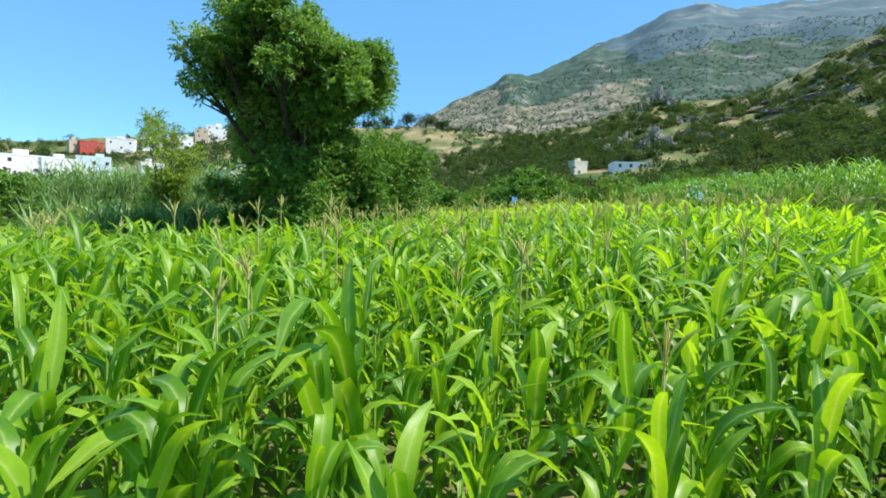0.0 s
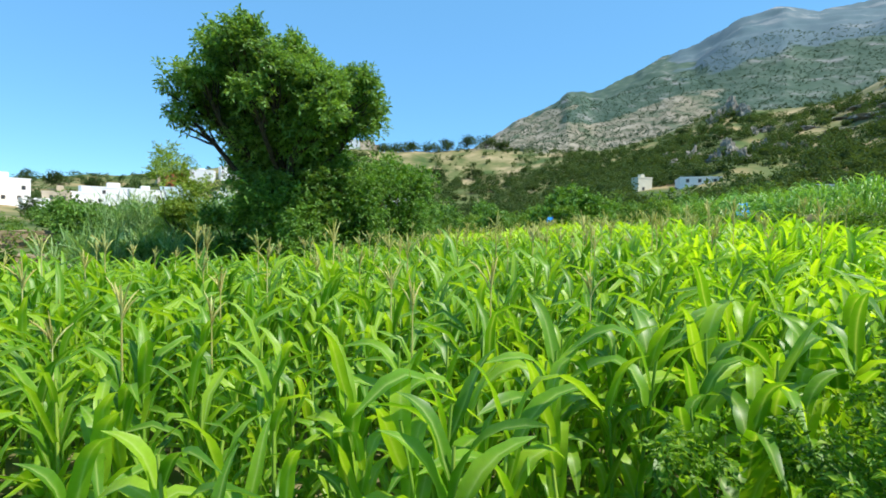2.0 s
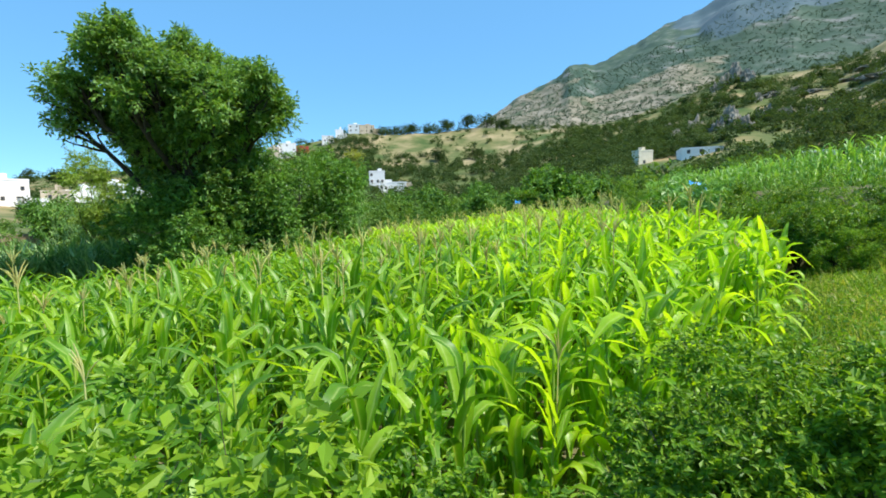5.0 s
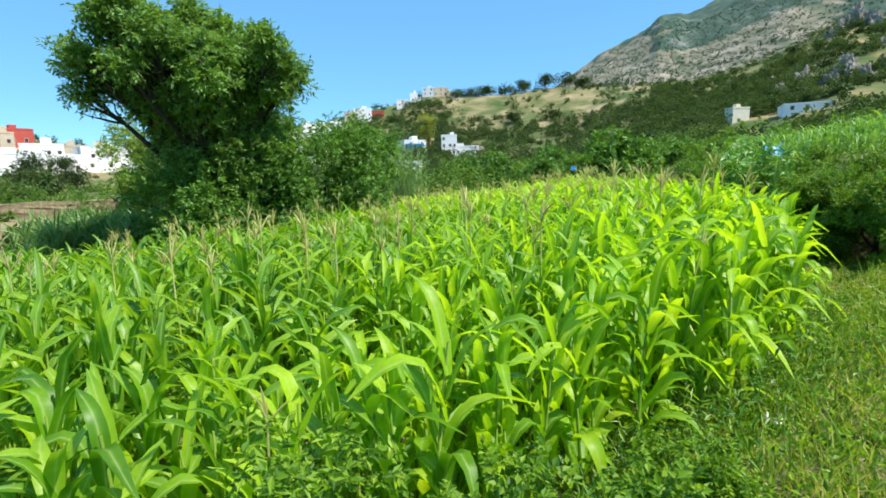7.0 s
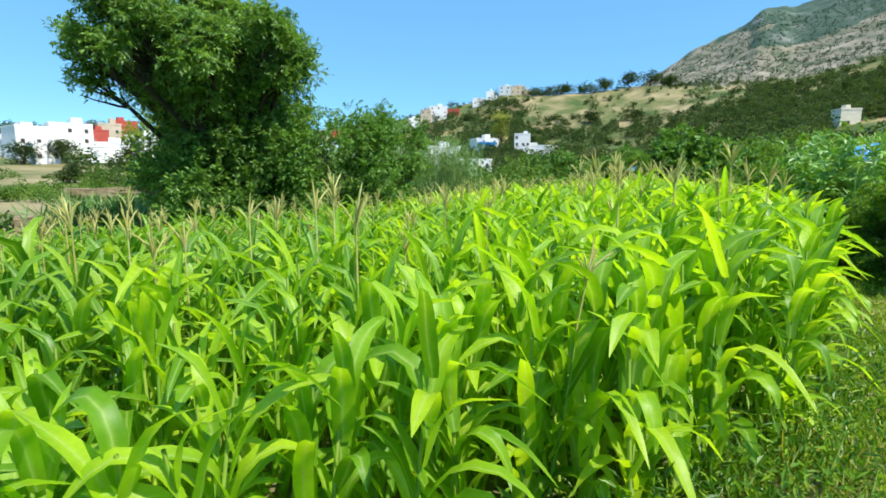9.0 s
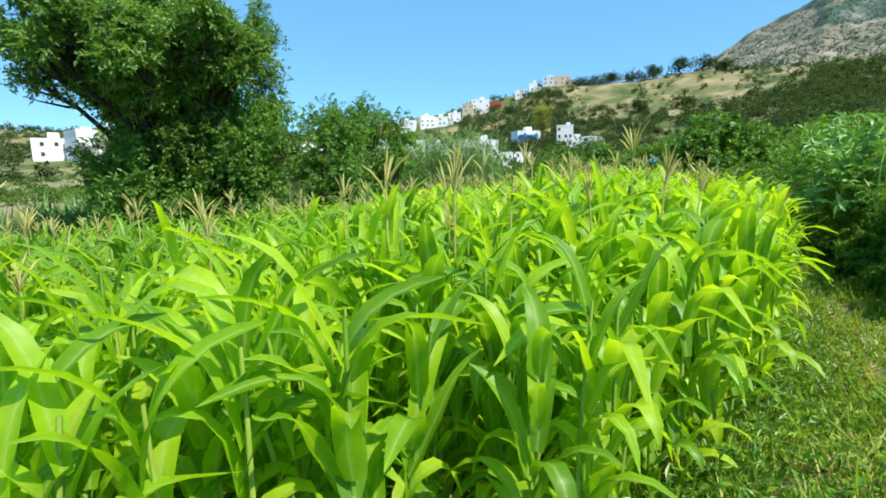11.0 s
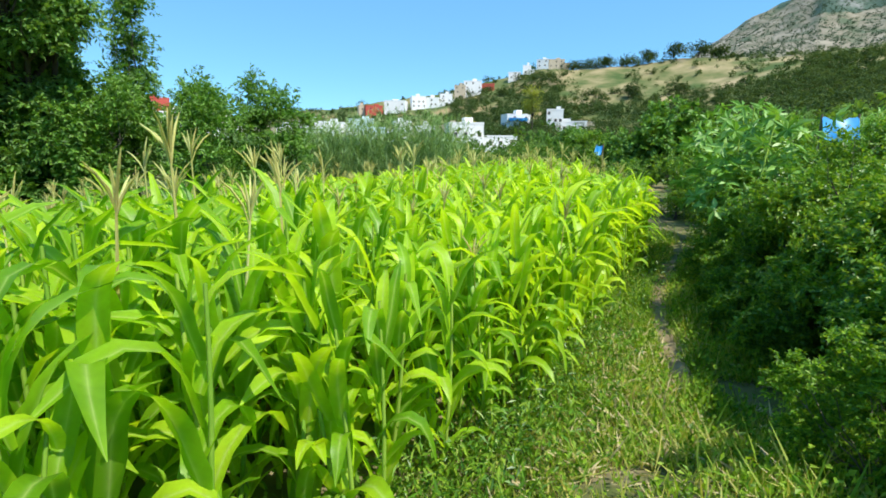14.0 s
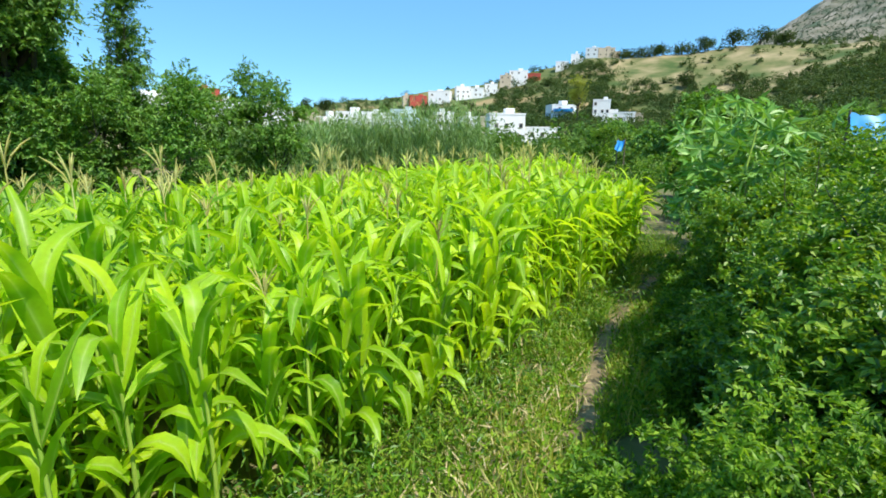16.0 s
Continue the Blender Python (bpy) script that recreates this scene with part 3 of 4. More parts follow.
r_tree = np.random.default_rng(3)
big = []
for k in range(62):
    q = r_tree.normal(0, 1, 3)
    q = q / np.linalg.norm(q) * r_tree.uniform(0.15, 1.0) ** 0.5
    hr = r_tree.uniform(0.45, 0.8)
    z = 5.55 + 1.65 * q[2]
    w = 2.5 if z > 4.9 else 1.5
    lean = min(max((z - 3.6) / 1.0, 0.0), 1.0)
    big.append((w * q[0] + 0.4 * lean, w * q[1] - 1.1 * lean, z, hr, hr, hr * 0.8))
for k in range(14):
    a = k * 2.4
    big.append((1.05 * math.cos(a), 1.05 * math.sin(a), 3.2 + 0.13 * k, 0.75, 0.75, 0.65))
for k in range(16):
    a = k * 2.4
    q = r_tree.uniform(0.3, 2.3)
    big.append((q * math.cos(a) + 0.4, q * math.sin(a) - 1.1, 6.9 - 0.2 * q * q, 0.32, 0.32, 0.5))
for k in range(12):
    a = k * 2.4 + 1
    big.append((1.15 * math.cos(a) + 0.45, 1.15 * math.sin(a) + 0.2, 2.5 + 0.12 * k, 0.65, 0.65, 0.6))
big += [(-0.6, -1.9, 6.95, 0.36, 0.36, 0.55), (-1.3, -2.0, 6.95, 0.34, 0.34, 0.6), (-0.9, -1.4, 5.0, 0.8, 0.8, 0.6), (-0.4, -1.0, 4.4, 0.8, 0.8, 0.6), (0.9, -0.9, 4.6, 0.8, 0.8, 0.6), (-1.7, -2.5, 5.7, 0.55, 0.55, 0.5), (-1.7, -2.3, 4.9, 0.55, 0.55, 0.5), (2.4, 0.0, 5.8, 0.55, 0.55, 0.6), (0.2, -0.3, 3.4, 0.9, 0.9, 0.8), (-0.5, 0.2, 3.7, 0.9, 0.9, 0.8), (0.6, 0.6, 3.9, 0.9, 0.9, 0.8)]
tree("broadleaf_tree", -9.55, 13.1, "large dark green broadleaf tree with a rounded spreading crown", big, 0.3, 2.6, (0.135, 0.06), 190000, M_TREE, 11)
wisp = [(r_tree.normal(0, 0.75 - 0.035 * k), r_tree.normal(0, 0.75 - 0.035 * k), 1.8 + 0.31 * k, 0.85 - 0.025 * k, 0.85 - 0.025 * k, 0.6) for k in range(20)]
tree("slender_tree", -9.4, 16.4, "slender wispy tree standing behind the large tree", wisp, 0.05, 2.4, (0.11, 0.05), 24000, M_SHRUB, 13)
pale = [(r_tree.normal(0, 0.5), r_tree.normal(0, 0.5), 0.5 + 0.24 * k, 0.85 - 0.025 * k, 0.85 - 0.025 * k, 0.55) for k in range(18)]
tree("pale_tree", -13.9, 15.2, "pale yellowish green young tree beside the reeds", pale, 0.05, 1.2, (0.11, 0.045), 21000, M_PALETREE, 17)
low = []
for k in range(32):
    a = r_tree.uniform(0, 6.28)
    low.append((1.4 * math.cos(a) * r_tree.uniform(0.3, 1), 1.4 * math.sin(a), r_tree.uniform(0.35, 2.9), 0.75, 0.75, 0.7))
tree("undergrowth_shrub", -8.9, 12.3, "dense dark shrub growing round the foot of the tree", low, 0.1, 0.5, (0.13, 0.06), 34000, M_SHRUB, 12, "shrub")
for k, (x, y, h, w) in enumerate([(-7.0, 13.4, 4.5, 1.5), (-6.3, 15.6, 4.9, 1.5), (-7.6, 17.5, 4.9, 1.6), (-11.0, 12.8, 2.9, 0.9), (-6.4, 19.0, 5.4, 1.2), (-9.5, 15.5, 4.8, 1.6), (-8.8, 14.6, 6.5, 1.3)]):
    rr = np.random.default_rng(40 + k)
    heads = [(rr.uniform(-w, w) * 0.6, rr.uniform(-w, w) * 0.6, h * rr.uniform(0.2, 0.85), w * 0.5, w * 0.5, w * 0.45) for q in range(13)]
    tree("shrubby_tree", x, y, "leafy mid-green shrubby tree beside the large tree", heads, 0.08, 0.8, (0.12, 0.06), 12000, M_SHRUB, 60 + k, "tree", "shrubby trees behind the field")
figs = [(0, 0, 3.9, 2.0, 2.0, 1.5), (1.9, 0.4, 3.2, 1.6, 1.6, 1.5), (-2.0, 0.2, 3.0, 1.5, 1.5, 1.5), (0.5, -1.5, 2.4, 1.8, 1.6, 1.6), (-0.8, 1, 4.6, 1.3, 1.3, 1.0), (2.4, -0.5, 1.6, 1.1, 1.1, 1.1), (-2.2, -0.6, 1.5, 1.2, 1.2, 1.1)]
tree("fig_tree", 6.6, 38.3, "rounded dark green fig tree beyond the field", figs, 0.16, 1.2, (0.3, 0.22), 12000, M_SHRUB, 80)


def castor(x, y, h, seed):
    """A tall weed with star-shaped leaves."""
    r = np.random.default_rng(seed)
    z0 = ground_at(x, y)
    top = thing("castor_plant", x, y, z0, "tall castor plant with pale star-shaped leaves", "plant", "castor plants in the hedge")
    put("stem", np_mesh("stem", *limb(r, (0, 0, 0), (0.1, 0.05, h), 0.03, 0.012)[0], M_STALK, True), top)
    shapes = []
    for q in range(3):
        d = np.array([(math.cos(a), math.sin(a), -0.15) for a in np.linspace(-2.4, 2.4, 8)])
        v, f = leaves(np.zeros((8, 3)), d * 4, 0.25, 0.085, r, 0.0)
        shapes.append(np_mesh("leaf", v, f, M_CASTOR))
    for q in range(34):
        a, t = r.uniform(0, 6.28), r.uniform(0.45, 1)
        put("leaf", shapes[q % 3], top).matrix_basis = pose(math.cos(a) * r.uniform(0.1, 0.7), math.sin(a) * r.uniform(0.1, 0.7), h * t, r.normal(0, 30), r.normal(0, 30), math.degrees(a))


for k, (x, y, h) in enumerate([(6.05, 15.2, 2.7), (5.9, 16.2, 2.6), (6.4, 14.5, 2.7), (6.2, 17.2, 3.0), (6.35, 15.9, 3.1), (6.6, 16.8, 3.2), (6.75, 15.1, 2.9)]):
    castor(x, y, h, 900 + k)

# hedge beside the path
for k, (x, y, h, w) in enumerate([(7.3, 10.0, 2.3, 1.0), (7.3, 11.8, 2.4, 1.1), (7.1, 13.6, 2.0, 1.1), (7.0, 15.6, 2.1, 0.95), (7.1, 17.6, 2.4, 1.1), (8.4, 10.5, 1.6, 1.2), (8.7, 13.2, 1.4, 1.3), (7.2, 19.8, 2.9, 1.4), (7.6, 22.5, 3.0, 1.5), (8.6, 16.0, 1.4, 1.3), (8.2, 8.6, 1.6, 1.0), (9.0, 18.4, 1.3, 1.2), (9.4, 23.5, 1.5, 1.4), (8.5, 27, 2.6, 1.8), (5.9, 24.5, 2.2, 1.4), (6.75, 9.6, 2.1, 0.8), (6.9, 11.0, 2.4, 0.9), (6.7, 12.6, 2.3, 0.9), (6.1, 11.3, 0.8, 0.4), (6.0, 12.3, 0.9, 0.42), (5.95, 13.4, 1.1, 0.5), (6.0, 14.6, 1.5, 0.6), (6.45, 11.8, 1.6, 0.55), (3.6, 26.5, 2.0, 1.4), (0.4, 27.5, 1.9, 1.3), (-2, 27.5, 1.9, 1.3), (2.45, 27.0, 3.7, 0.7), (8.0, 25.3, 4.0, 1.0)]):
    rr = np.random.default_rng(140 + k)
    heads = [(rr.uniform(-w, w) * 0.65, rr.uniform(-w, w) * 0.65, h * rr.uniform(0.42 if h > 2 and y < 13 else 0.1, 0.82), w * 0.48, w * 0.48, w * 0.42) for q in range(13)]
    tree("hedge_bush", x, y, "dense dark green hedge bush overhanging the path", heads, 0.05, 0.4, (0.056, 0.03) if y < 15 else (0.085, 0.045), 20000 if y < 15 else 11000, M_HEDGE, 160 + k, "bush", "hedge bushes beside the path")
# thicket between the walk and the field
for k, (x, y, h, w) in enumerate([(-2.8, -0.9, 1.75, 0.42), (-3.5, -1.0, 1.35, 0.45), (-2.2, -0.45, 1.1, 0.5), (-1.5, 0.0, 1.1, 0.5), (-0.7, 0.75, 0.95, 0.42), (-1.0, 0.2, 1.3, 0.45), (-1.3, -0.1, 1.2, 0.4), (-3.1, -0.5, 1.0, 0.45), (-4.2, -1.3, 0.75, 0.35), (-3.9, -0.9, 1.0, 0.35), (-1.75, -0.45, 0.75, 0.4), (-0.75, 0.25, 1.1, 0.35), (-0.5, 0.3, 1.15, 0.32), (-0.3, 0.5, 1.0, 0.3), (-0.15, 0.95, 0.5, 0.3), (0.2, 1.7, 0.5, 0.3), (-0.45, 0.75, 0.75, 0.28), (-1.05, -0.22, 1.35, 0.34), (-0.88, -0.36, 1.2, 0.26), (-0.8, 0.0, 1.15, 0.3), (-4.6, -1.45, 0.6, 0.35), (-5.0, -1.55, 0.5, 0.3),
        (5.72, 8.6, 0.8, 0.34), (6.1, 8.5, 1.1, 0.45), (6.55, 8.4, 1.25, 0.55), (7.2, 8.2, 0.8, 0.5), (6.3, 9.2, 0.95, 0.5), (7.0, 9.0, 1.2, 0.55), (5.95, 9.4, 0.6, 0.35), (6.5, 7.9, 0.95, 0.5), (7.1, 7.5, 0.75, 0.5), (6.2, 8.1, 0.75, 0.38), (7.8, 8.6, 0.9, 0.5)]):
    rr = np.random.default_rng(240 + k)
    heads = [(rr.uniform(-w, w) * 0.75, rr.uniform(-w, w) * 0.75, h * rr.uniform(0.15, 0.92), w * 0.42, w * 0.42, w * 0.38) for q in range(14)]
    tree("weedy_shrub", x, y, "low weedy shrub with small bright leaves", heads, 0.014, 0.2, (0.034, 0.018), 7600, M_WEED, 260 + k, "shrub", "weedy shrubs along the walk")


def reeds(name, label, line, n, height, spread, seed, low=1.0):
    """A stand of cane: stems and long drooping leaves."""
    r = np.random.default_rng(seed)
    (x0, y0), (x1, y1) = line
    t = r.uniform(0, 1, n)
    bx, by = x0 + (x1 - x0) * t + r.normal(0, spread, n), y0 + (y1 - y0) * t + r.normal(0, spread, n)
    top = tagged(new(name), label, "reeds", kind="stuff")
    stems, lc, lo = [], [], []
    for i in range(n):
        z, h = ground_at(bx[i], by[i]), height * r.uniform(0.7, 1.1) * (low + (1 - low) * min(1, 1.6 * t[i]))
        lean = r.normal(0, 0.10, 2)
        ps = [np.array((bx[i] + lean[0] * h * s * s, by[i] + lean[1] * h * s * s, z + h * s)) for s in (0, 0.5, 1)]
        stems.append(tube(ps, [0.014, 0.012, 0.004], 3))
        for q in range(15):
            s = r.uniform(0.25, 1.0)
            a = r.uniform(0, 6.28)
            lc.append(ps[0] + (ps[2] - ps[0]) * s)
            lo.append((math.cos(a) * 0.8, math.sin(a) * 0.8, 1.3))
    v, f = join(stems)
    put("stems", np_mesh("stems", v, f, M_REED), top)
    v, f = leaves(np.array(lc), np.array(lo), 0.75, 0.06, r, 0.0)
    put("blades", np_mesh("blades", v, f, M_REED), top)


reeds("reed_stand", "tall grey-green giant reeds behind the field", [(-25, 40), (-10.7, 46.6)], 1000, 6.0, 1.0, 5, 0.72)
reeds("reed_thicket", "grey-green reeds behind the large tree", [(-27.3, 33.3), (-17.5, 35)], 620, 4.0, 0.8, 8)
reeds("reed_clump", "low grey-green reeds beside the large tree", [(-15.3, 13), (-12, 15.4)], 380, 1.45, 0.7, 6)

# ---- far woods ----
r_far = np.random.default_rng(21)


def scrub(name, label, n, d0, d1, az0, az1, size, leaf, per, gate, mat, power=0.8):
    """Countless shrubs and trees on the slopes, as one mesh."""
    pts, outs = [], []
    for k in range(n):
        az, d = r_far.uniform(az0, az1), d0 + (d1 - d0) * r_far.uniform(0, 1) ** power
        x, y = d * math.sin(radians(az)), d * math.cos(radians(az))
        if noise.noise((x / 38, y / 38, 9)) + 0.3 * noise.noise((x / 11, y / 11, 4)) + 0.3 * (az > 8) < gate:
            continue
        if az > 29 and d > 260 and name in ("hillside_scrub", "hillside_bushes") and r_far.random() < 0.5:
            continue
        if (20 < az < 29.5 and 140 < d < 208) or (35 < az < 39.5 and 105 < d < 152):
            continue
        if -60 < az < -38 and d < 225 and name.startswith("hillside") and r_far.random() < 0.85:
            continue
        if -13 < az < 12 and d > 350 and name == "hillside_scrub" and r_far.random() < 0.4:
            continue
        w = size * r_far.uniform(0.5, 1.4)
        p, o = blob(r_far, per, (w, w, w * 0.85), 7)
        pts.append(p + np.array([x, y, ground_at(x, y) + w * 0.5]))
        outs.append(o)
    v, f = leaves(np.concatenate(pts), np.concatenate(outs), leaf, leaf * 0.8, r_far)
    put(name, np_mesh(name, v, f, mat), None, label, category="scrub", kind="stuff")


scrub("hillside_scrub", "dark green scrub and trees covering the far hillside", 2300, 90, 430, -66, 58, 3.0, 0.9, 110, -0.08, M_FAR)
scrub("hillside_bushes", "small dark bushes dotted over the hillside", 2600, 120, 430, -66, 58, 1.3, 0.8, 26, -0.12, M_FAR)
scrub("wooded_slope", "dense dark trees on the slope below the ridge houses", 300, 200, 400, -19, -7, 3.8, 0.9, 130, -0.6, M_FAR)
scrub("cliff_woods", "dense dark trees below the limestone cliffs", 800, 100, 400, 14, 50, 4.0, 0.8, 260, -0.05, M_FAR)
scrub("valley_woods", "green woods on the valley floor beyond the field", 760, 50, 150, -40, 44, 3.0, 0.55, 240, -0.25, M_WOOD)
scrub("slope_trees", "dark and olive trees covering the slope under the ridge fields", 620, 120, 330, -10, 26, 3.3, 0.7, 200, -0.4, M_FAR)
scrub("valley_bushes", "low green bushes on the slope beside the field", 330, 28, 120, -70, -42, 1.1, 0.28, 150, -0.05, M_WOOD)
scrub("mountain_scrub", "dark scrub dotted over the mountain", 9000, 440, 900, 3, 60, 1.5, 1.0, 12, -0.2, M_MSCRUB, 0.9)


def spot(az, d, eye=(0, 0)):
    return eye[0] + d * math.sin(radians(az)), eye[1] + d * math.cos(radians(az))


END = (5.8, 6.6)


for k, (az, d, h, w, m, lab) in enumerate([(-11.6, 228, 22, 7.0, M_OLIVE, "tall olive-green poplar among the houses"), (-19.0, 185, 11, 6.0, M_OLIVE, "rounded olive-green tree behind the white house"),
        (0.0, 412, 8, 10, M_FAR, "dark umbrella-shaped tree on the ridge"), (2.3, 412, 8, 11, M_FAR, "dark umbrella-shaped tree on the ridge"), (4.5, 412, 9, 13, M_FAR, "dark umbrella-shaped tree on the ridge"), (-7.4, 414, 3.6, 12, M_FAR, "low dark tree on the ridge"), (-5.6, 415, 3.2, 14, M_FAR, "low dark tree on the ridge"), (-3.8, 414, 5, 9, M_FAR, "low dark tree on the ridge"), (-2.0, 413, 3.6, 12, M_FAR, "low dark tree on the ridge"), (6.2, 412, 6, 9, M_FAR, "low dark tree on the ridge"), (-1.2, 330, 6, 8, M_FAR, "dark tree on the ridge field"), (3.0, 335, 6, 8, M_FAR, "dark tree on the ridge field"),
        (-39.5, 330, 10, 7, M_FAR, "dark rounded tree on the skyline"), (-37, 335, 10, 8, M_FAR, "dark rounded tree on the skyline"), (-34.4, 330, 9, 7, M_FAR, "dark rounded tree on the skyline"), (-52.8, 172, 6, 5, M_FAR, "dark round tree among the houses"), (-33.2, 95, 6, 5, M_WOOD, "mid-green bushy tree below the white house"), (-36.8, 75, 4, 3.6, M_WOOD, "mid-green bushy tree below the white house"), (-40.5, 140, 4.5, 4, M_FAR, "dark round tree on the dry slope"), (-44.5, 120, 3.6, 4, M_FAR, "dark round tree on the dry slope"), (-47.8, 135, 4, 4.5, M_FAR, "dark round tree on the dry slope"), (-51.8, 100, 3.2, 3, M_FAR, "dark round tree on the dry slope"), (-49.5, 85, 2.4, 4, M_WOOD, "low spreading bush on the dry slope"), (-50.0, 176, 5, 5, M_FAR, "dark round tree among the houses"), (-47.2, 170, 6, 6, M_FAR, "dark round tree among the houses"), (-45.0, 176, 5, 5, M_FAR, "dark round tree among the houses"), (-55.5, 170, 5, 5, M_FAR, "dark round tree among the houses")]):
    rr = np.random.default_rng(500 + k)
    x, y = spot(az, d, END if az > -30 else (0, 0))
    lo_ = 0.22 if h > 15 else 0.1 if h < 5.5 else 0.3
    heads = [(rr.uniform(-w, w) * 0.45, rr.uniform(-w, w) * 0.45, h * rr.uniform(lo_, 0.85), w * 0.45, w * 0.45, w * 0.36) for q in range(9)]
    tree("far_tree", x, y, lab, heads, 0.12 + 0.001 * d, h * 0.3, (0.12 + 0.0011 * d, 0.08 + 0.0008 * d), 7000 if h > 10 else 5200, m, 520 + k, "tree")
# single trees on the valley floor, built once and copied
for k, spots in enumerate([[(2.5, 58, 1.0), (-2.5, 75, 1.3), (9.5, 66, 1.2), (16, 84, 1.2), (30, 95, 1.1)], [(6, 80, 1.3), (-6, 95, 1.2), (20, 70, 1.0), (12, 105, 1.4), (36, 110, 1.2)], [(-1, 110, 1.5), (4, 125, 1.6), (14.5, 57, 0.9), (25, 88, 1.2), (-40, 60, 0.9)]]):
    rr = np.random.default_rng(700 + k)
    heads = [(rr.uniform(-1.6, 1.6), rr.uniform(-1.6, 1.6), rr.uniform(1.4, 4.6), 1.1, 1.1, 0.9) for q in range(12)]
    first = None
    for az, d, sc in spots:
        x, y = spot(az, d)
        m = pose(x, y, ground_at(x, y) - 0.1, 0, 0, rr.uniform(0, 360)) @ Matrix.Scale(sc, 4)
        if first is None:
            first = tree("valley_tree", x, y, "mid-green broadleaf tree on the valley floor", heads, 0.16, 1.4, (0.34, 0.22), 5200, M_SHRUB, 720 + k, "tree", "valley trees")
        else:
            copy_thing(first, m)


def crag(az, d, w, h, seed):
    """A jagged block of limestone that stands out of the slope."""
    x, y = spot(az, d)
    bm = bmesh.new()
    bmesh.ops.create_icosphere(bm, subdivisions=4, radius=1)
    for v in bm.verts:
        k = 1 + 0.55 * noise.fractal(v.co * 1.6 + Vector((seed, 0, 0)), 0.7, 2.1, 5) + 0.15 * noise.noise(v.co * 7)
        v.co = Vector((v.co.x * w * k, v.co.y * w * 0.7 * k, v.co.z * h * k))
    me = bpy.data.meshes.new("rock_outcrop")
    bm.to_mesh(me)
    bm.free()
    me.materials.append(M_CRAG)
    put("rock_outcrop", me, None, "jagged grey limestone outcrop on the hillside", category="rock", group="limestone outcrops").matrix_basis = pose(x, y, ground_at(x, y) - h * 0.2, 0, 0, seed * 40)


for k, (az, d, w, h) in enumerate([(29.3, 400, 4, 8), (30.1, 402, 5, 11), (31.0, 400, 5, 8), (28.4, 398, 5, 5), (33, 330, 6, 3), (30, 240, 4, 6), (31, 235, 3, 5), (28.6, 245, 3, 4), (40, 330, 6, 2.5), (43, 340, 7, 2.5), (36, 280, 4, 3), (46, 300, 6, 3), (38, 250, 4, 3), (24, 330, 4, 3), (42, 300, 5, 2), (35, 350, 5, 3),
        (26.5, 262, 4, 7), (24.8, 258, 3, 5), (29.5, 268, 4, 7), (32.6, 272, 4, 6), (34.2, 268, 4, 5), (31.8, 315, 4, 5),
        (37.5, 300, 8, 1.6), (39.2, 312, 9, 1.5), (41.2, 322, 8, 1.6), (43.2, 318, 10, 1.8), (45.2, 330, 9, 1.7), (47.4, 322, 10, 1.8), (49, 340, 9, 1.6), (36.2, 330, 6, 1.5), (38.4, 352, 8, 1.5), (40.6, 364, 9, 1.6), (44.4, 372, 9, 1.6), (48, 376, 9, 1.6)]):
    crag(az, d, w, h, k * 3.7)

# ---- houses ----


def box(x0, y0, z0, x1, y1, z1):
    v = np.array([(x, y, z) for z in (z0, z1) for y in (y0, y1) for x in (x0, x1)], float)
    return v, np.array([(0, 2, 3, 1), (4, 5, 7, 6), (0, 1, 5, 4), (1, 3, 7, 5), (3, 2, 6, 7), (2, 0, 4, 6)])


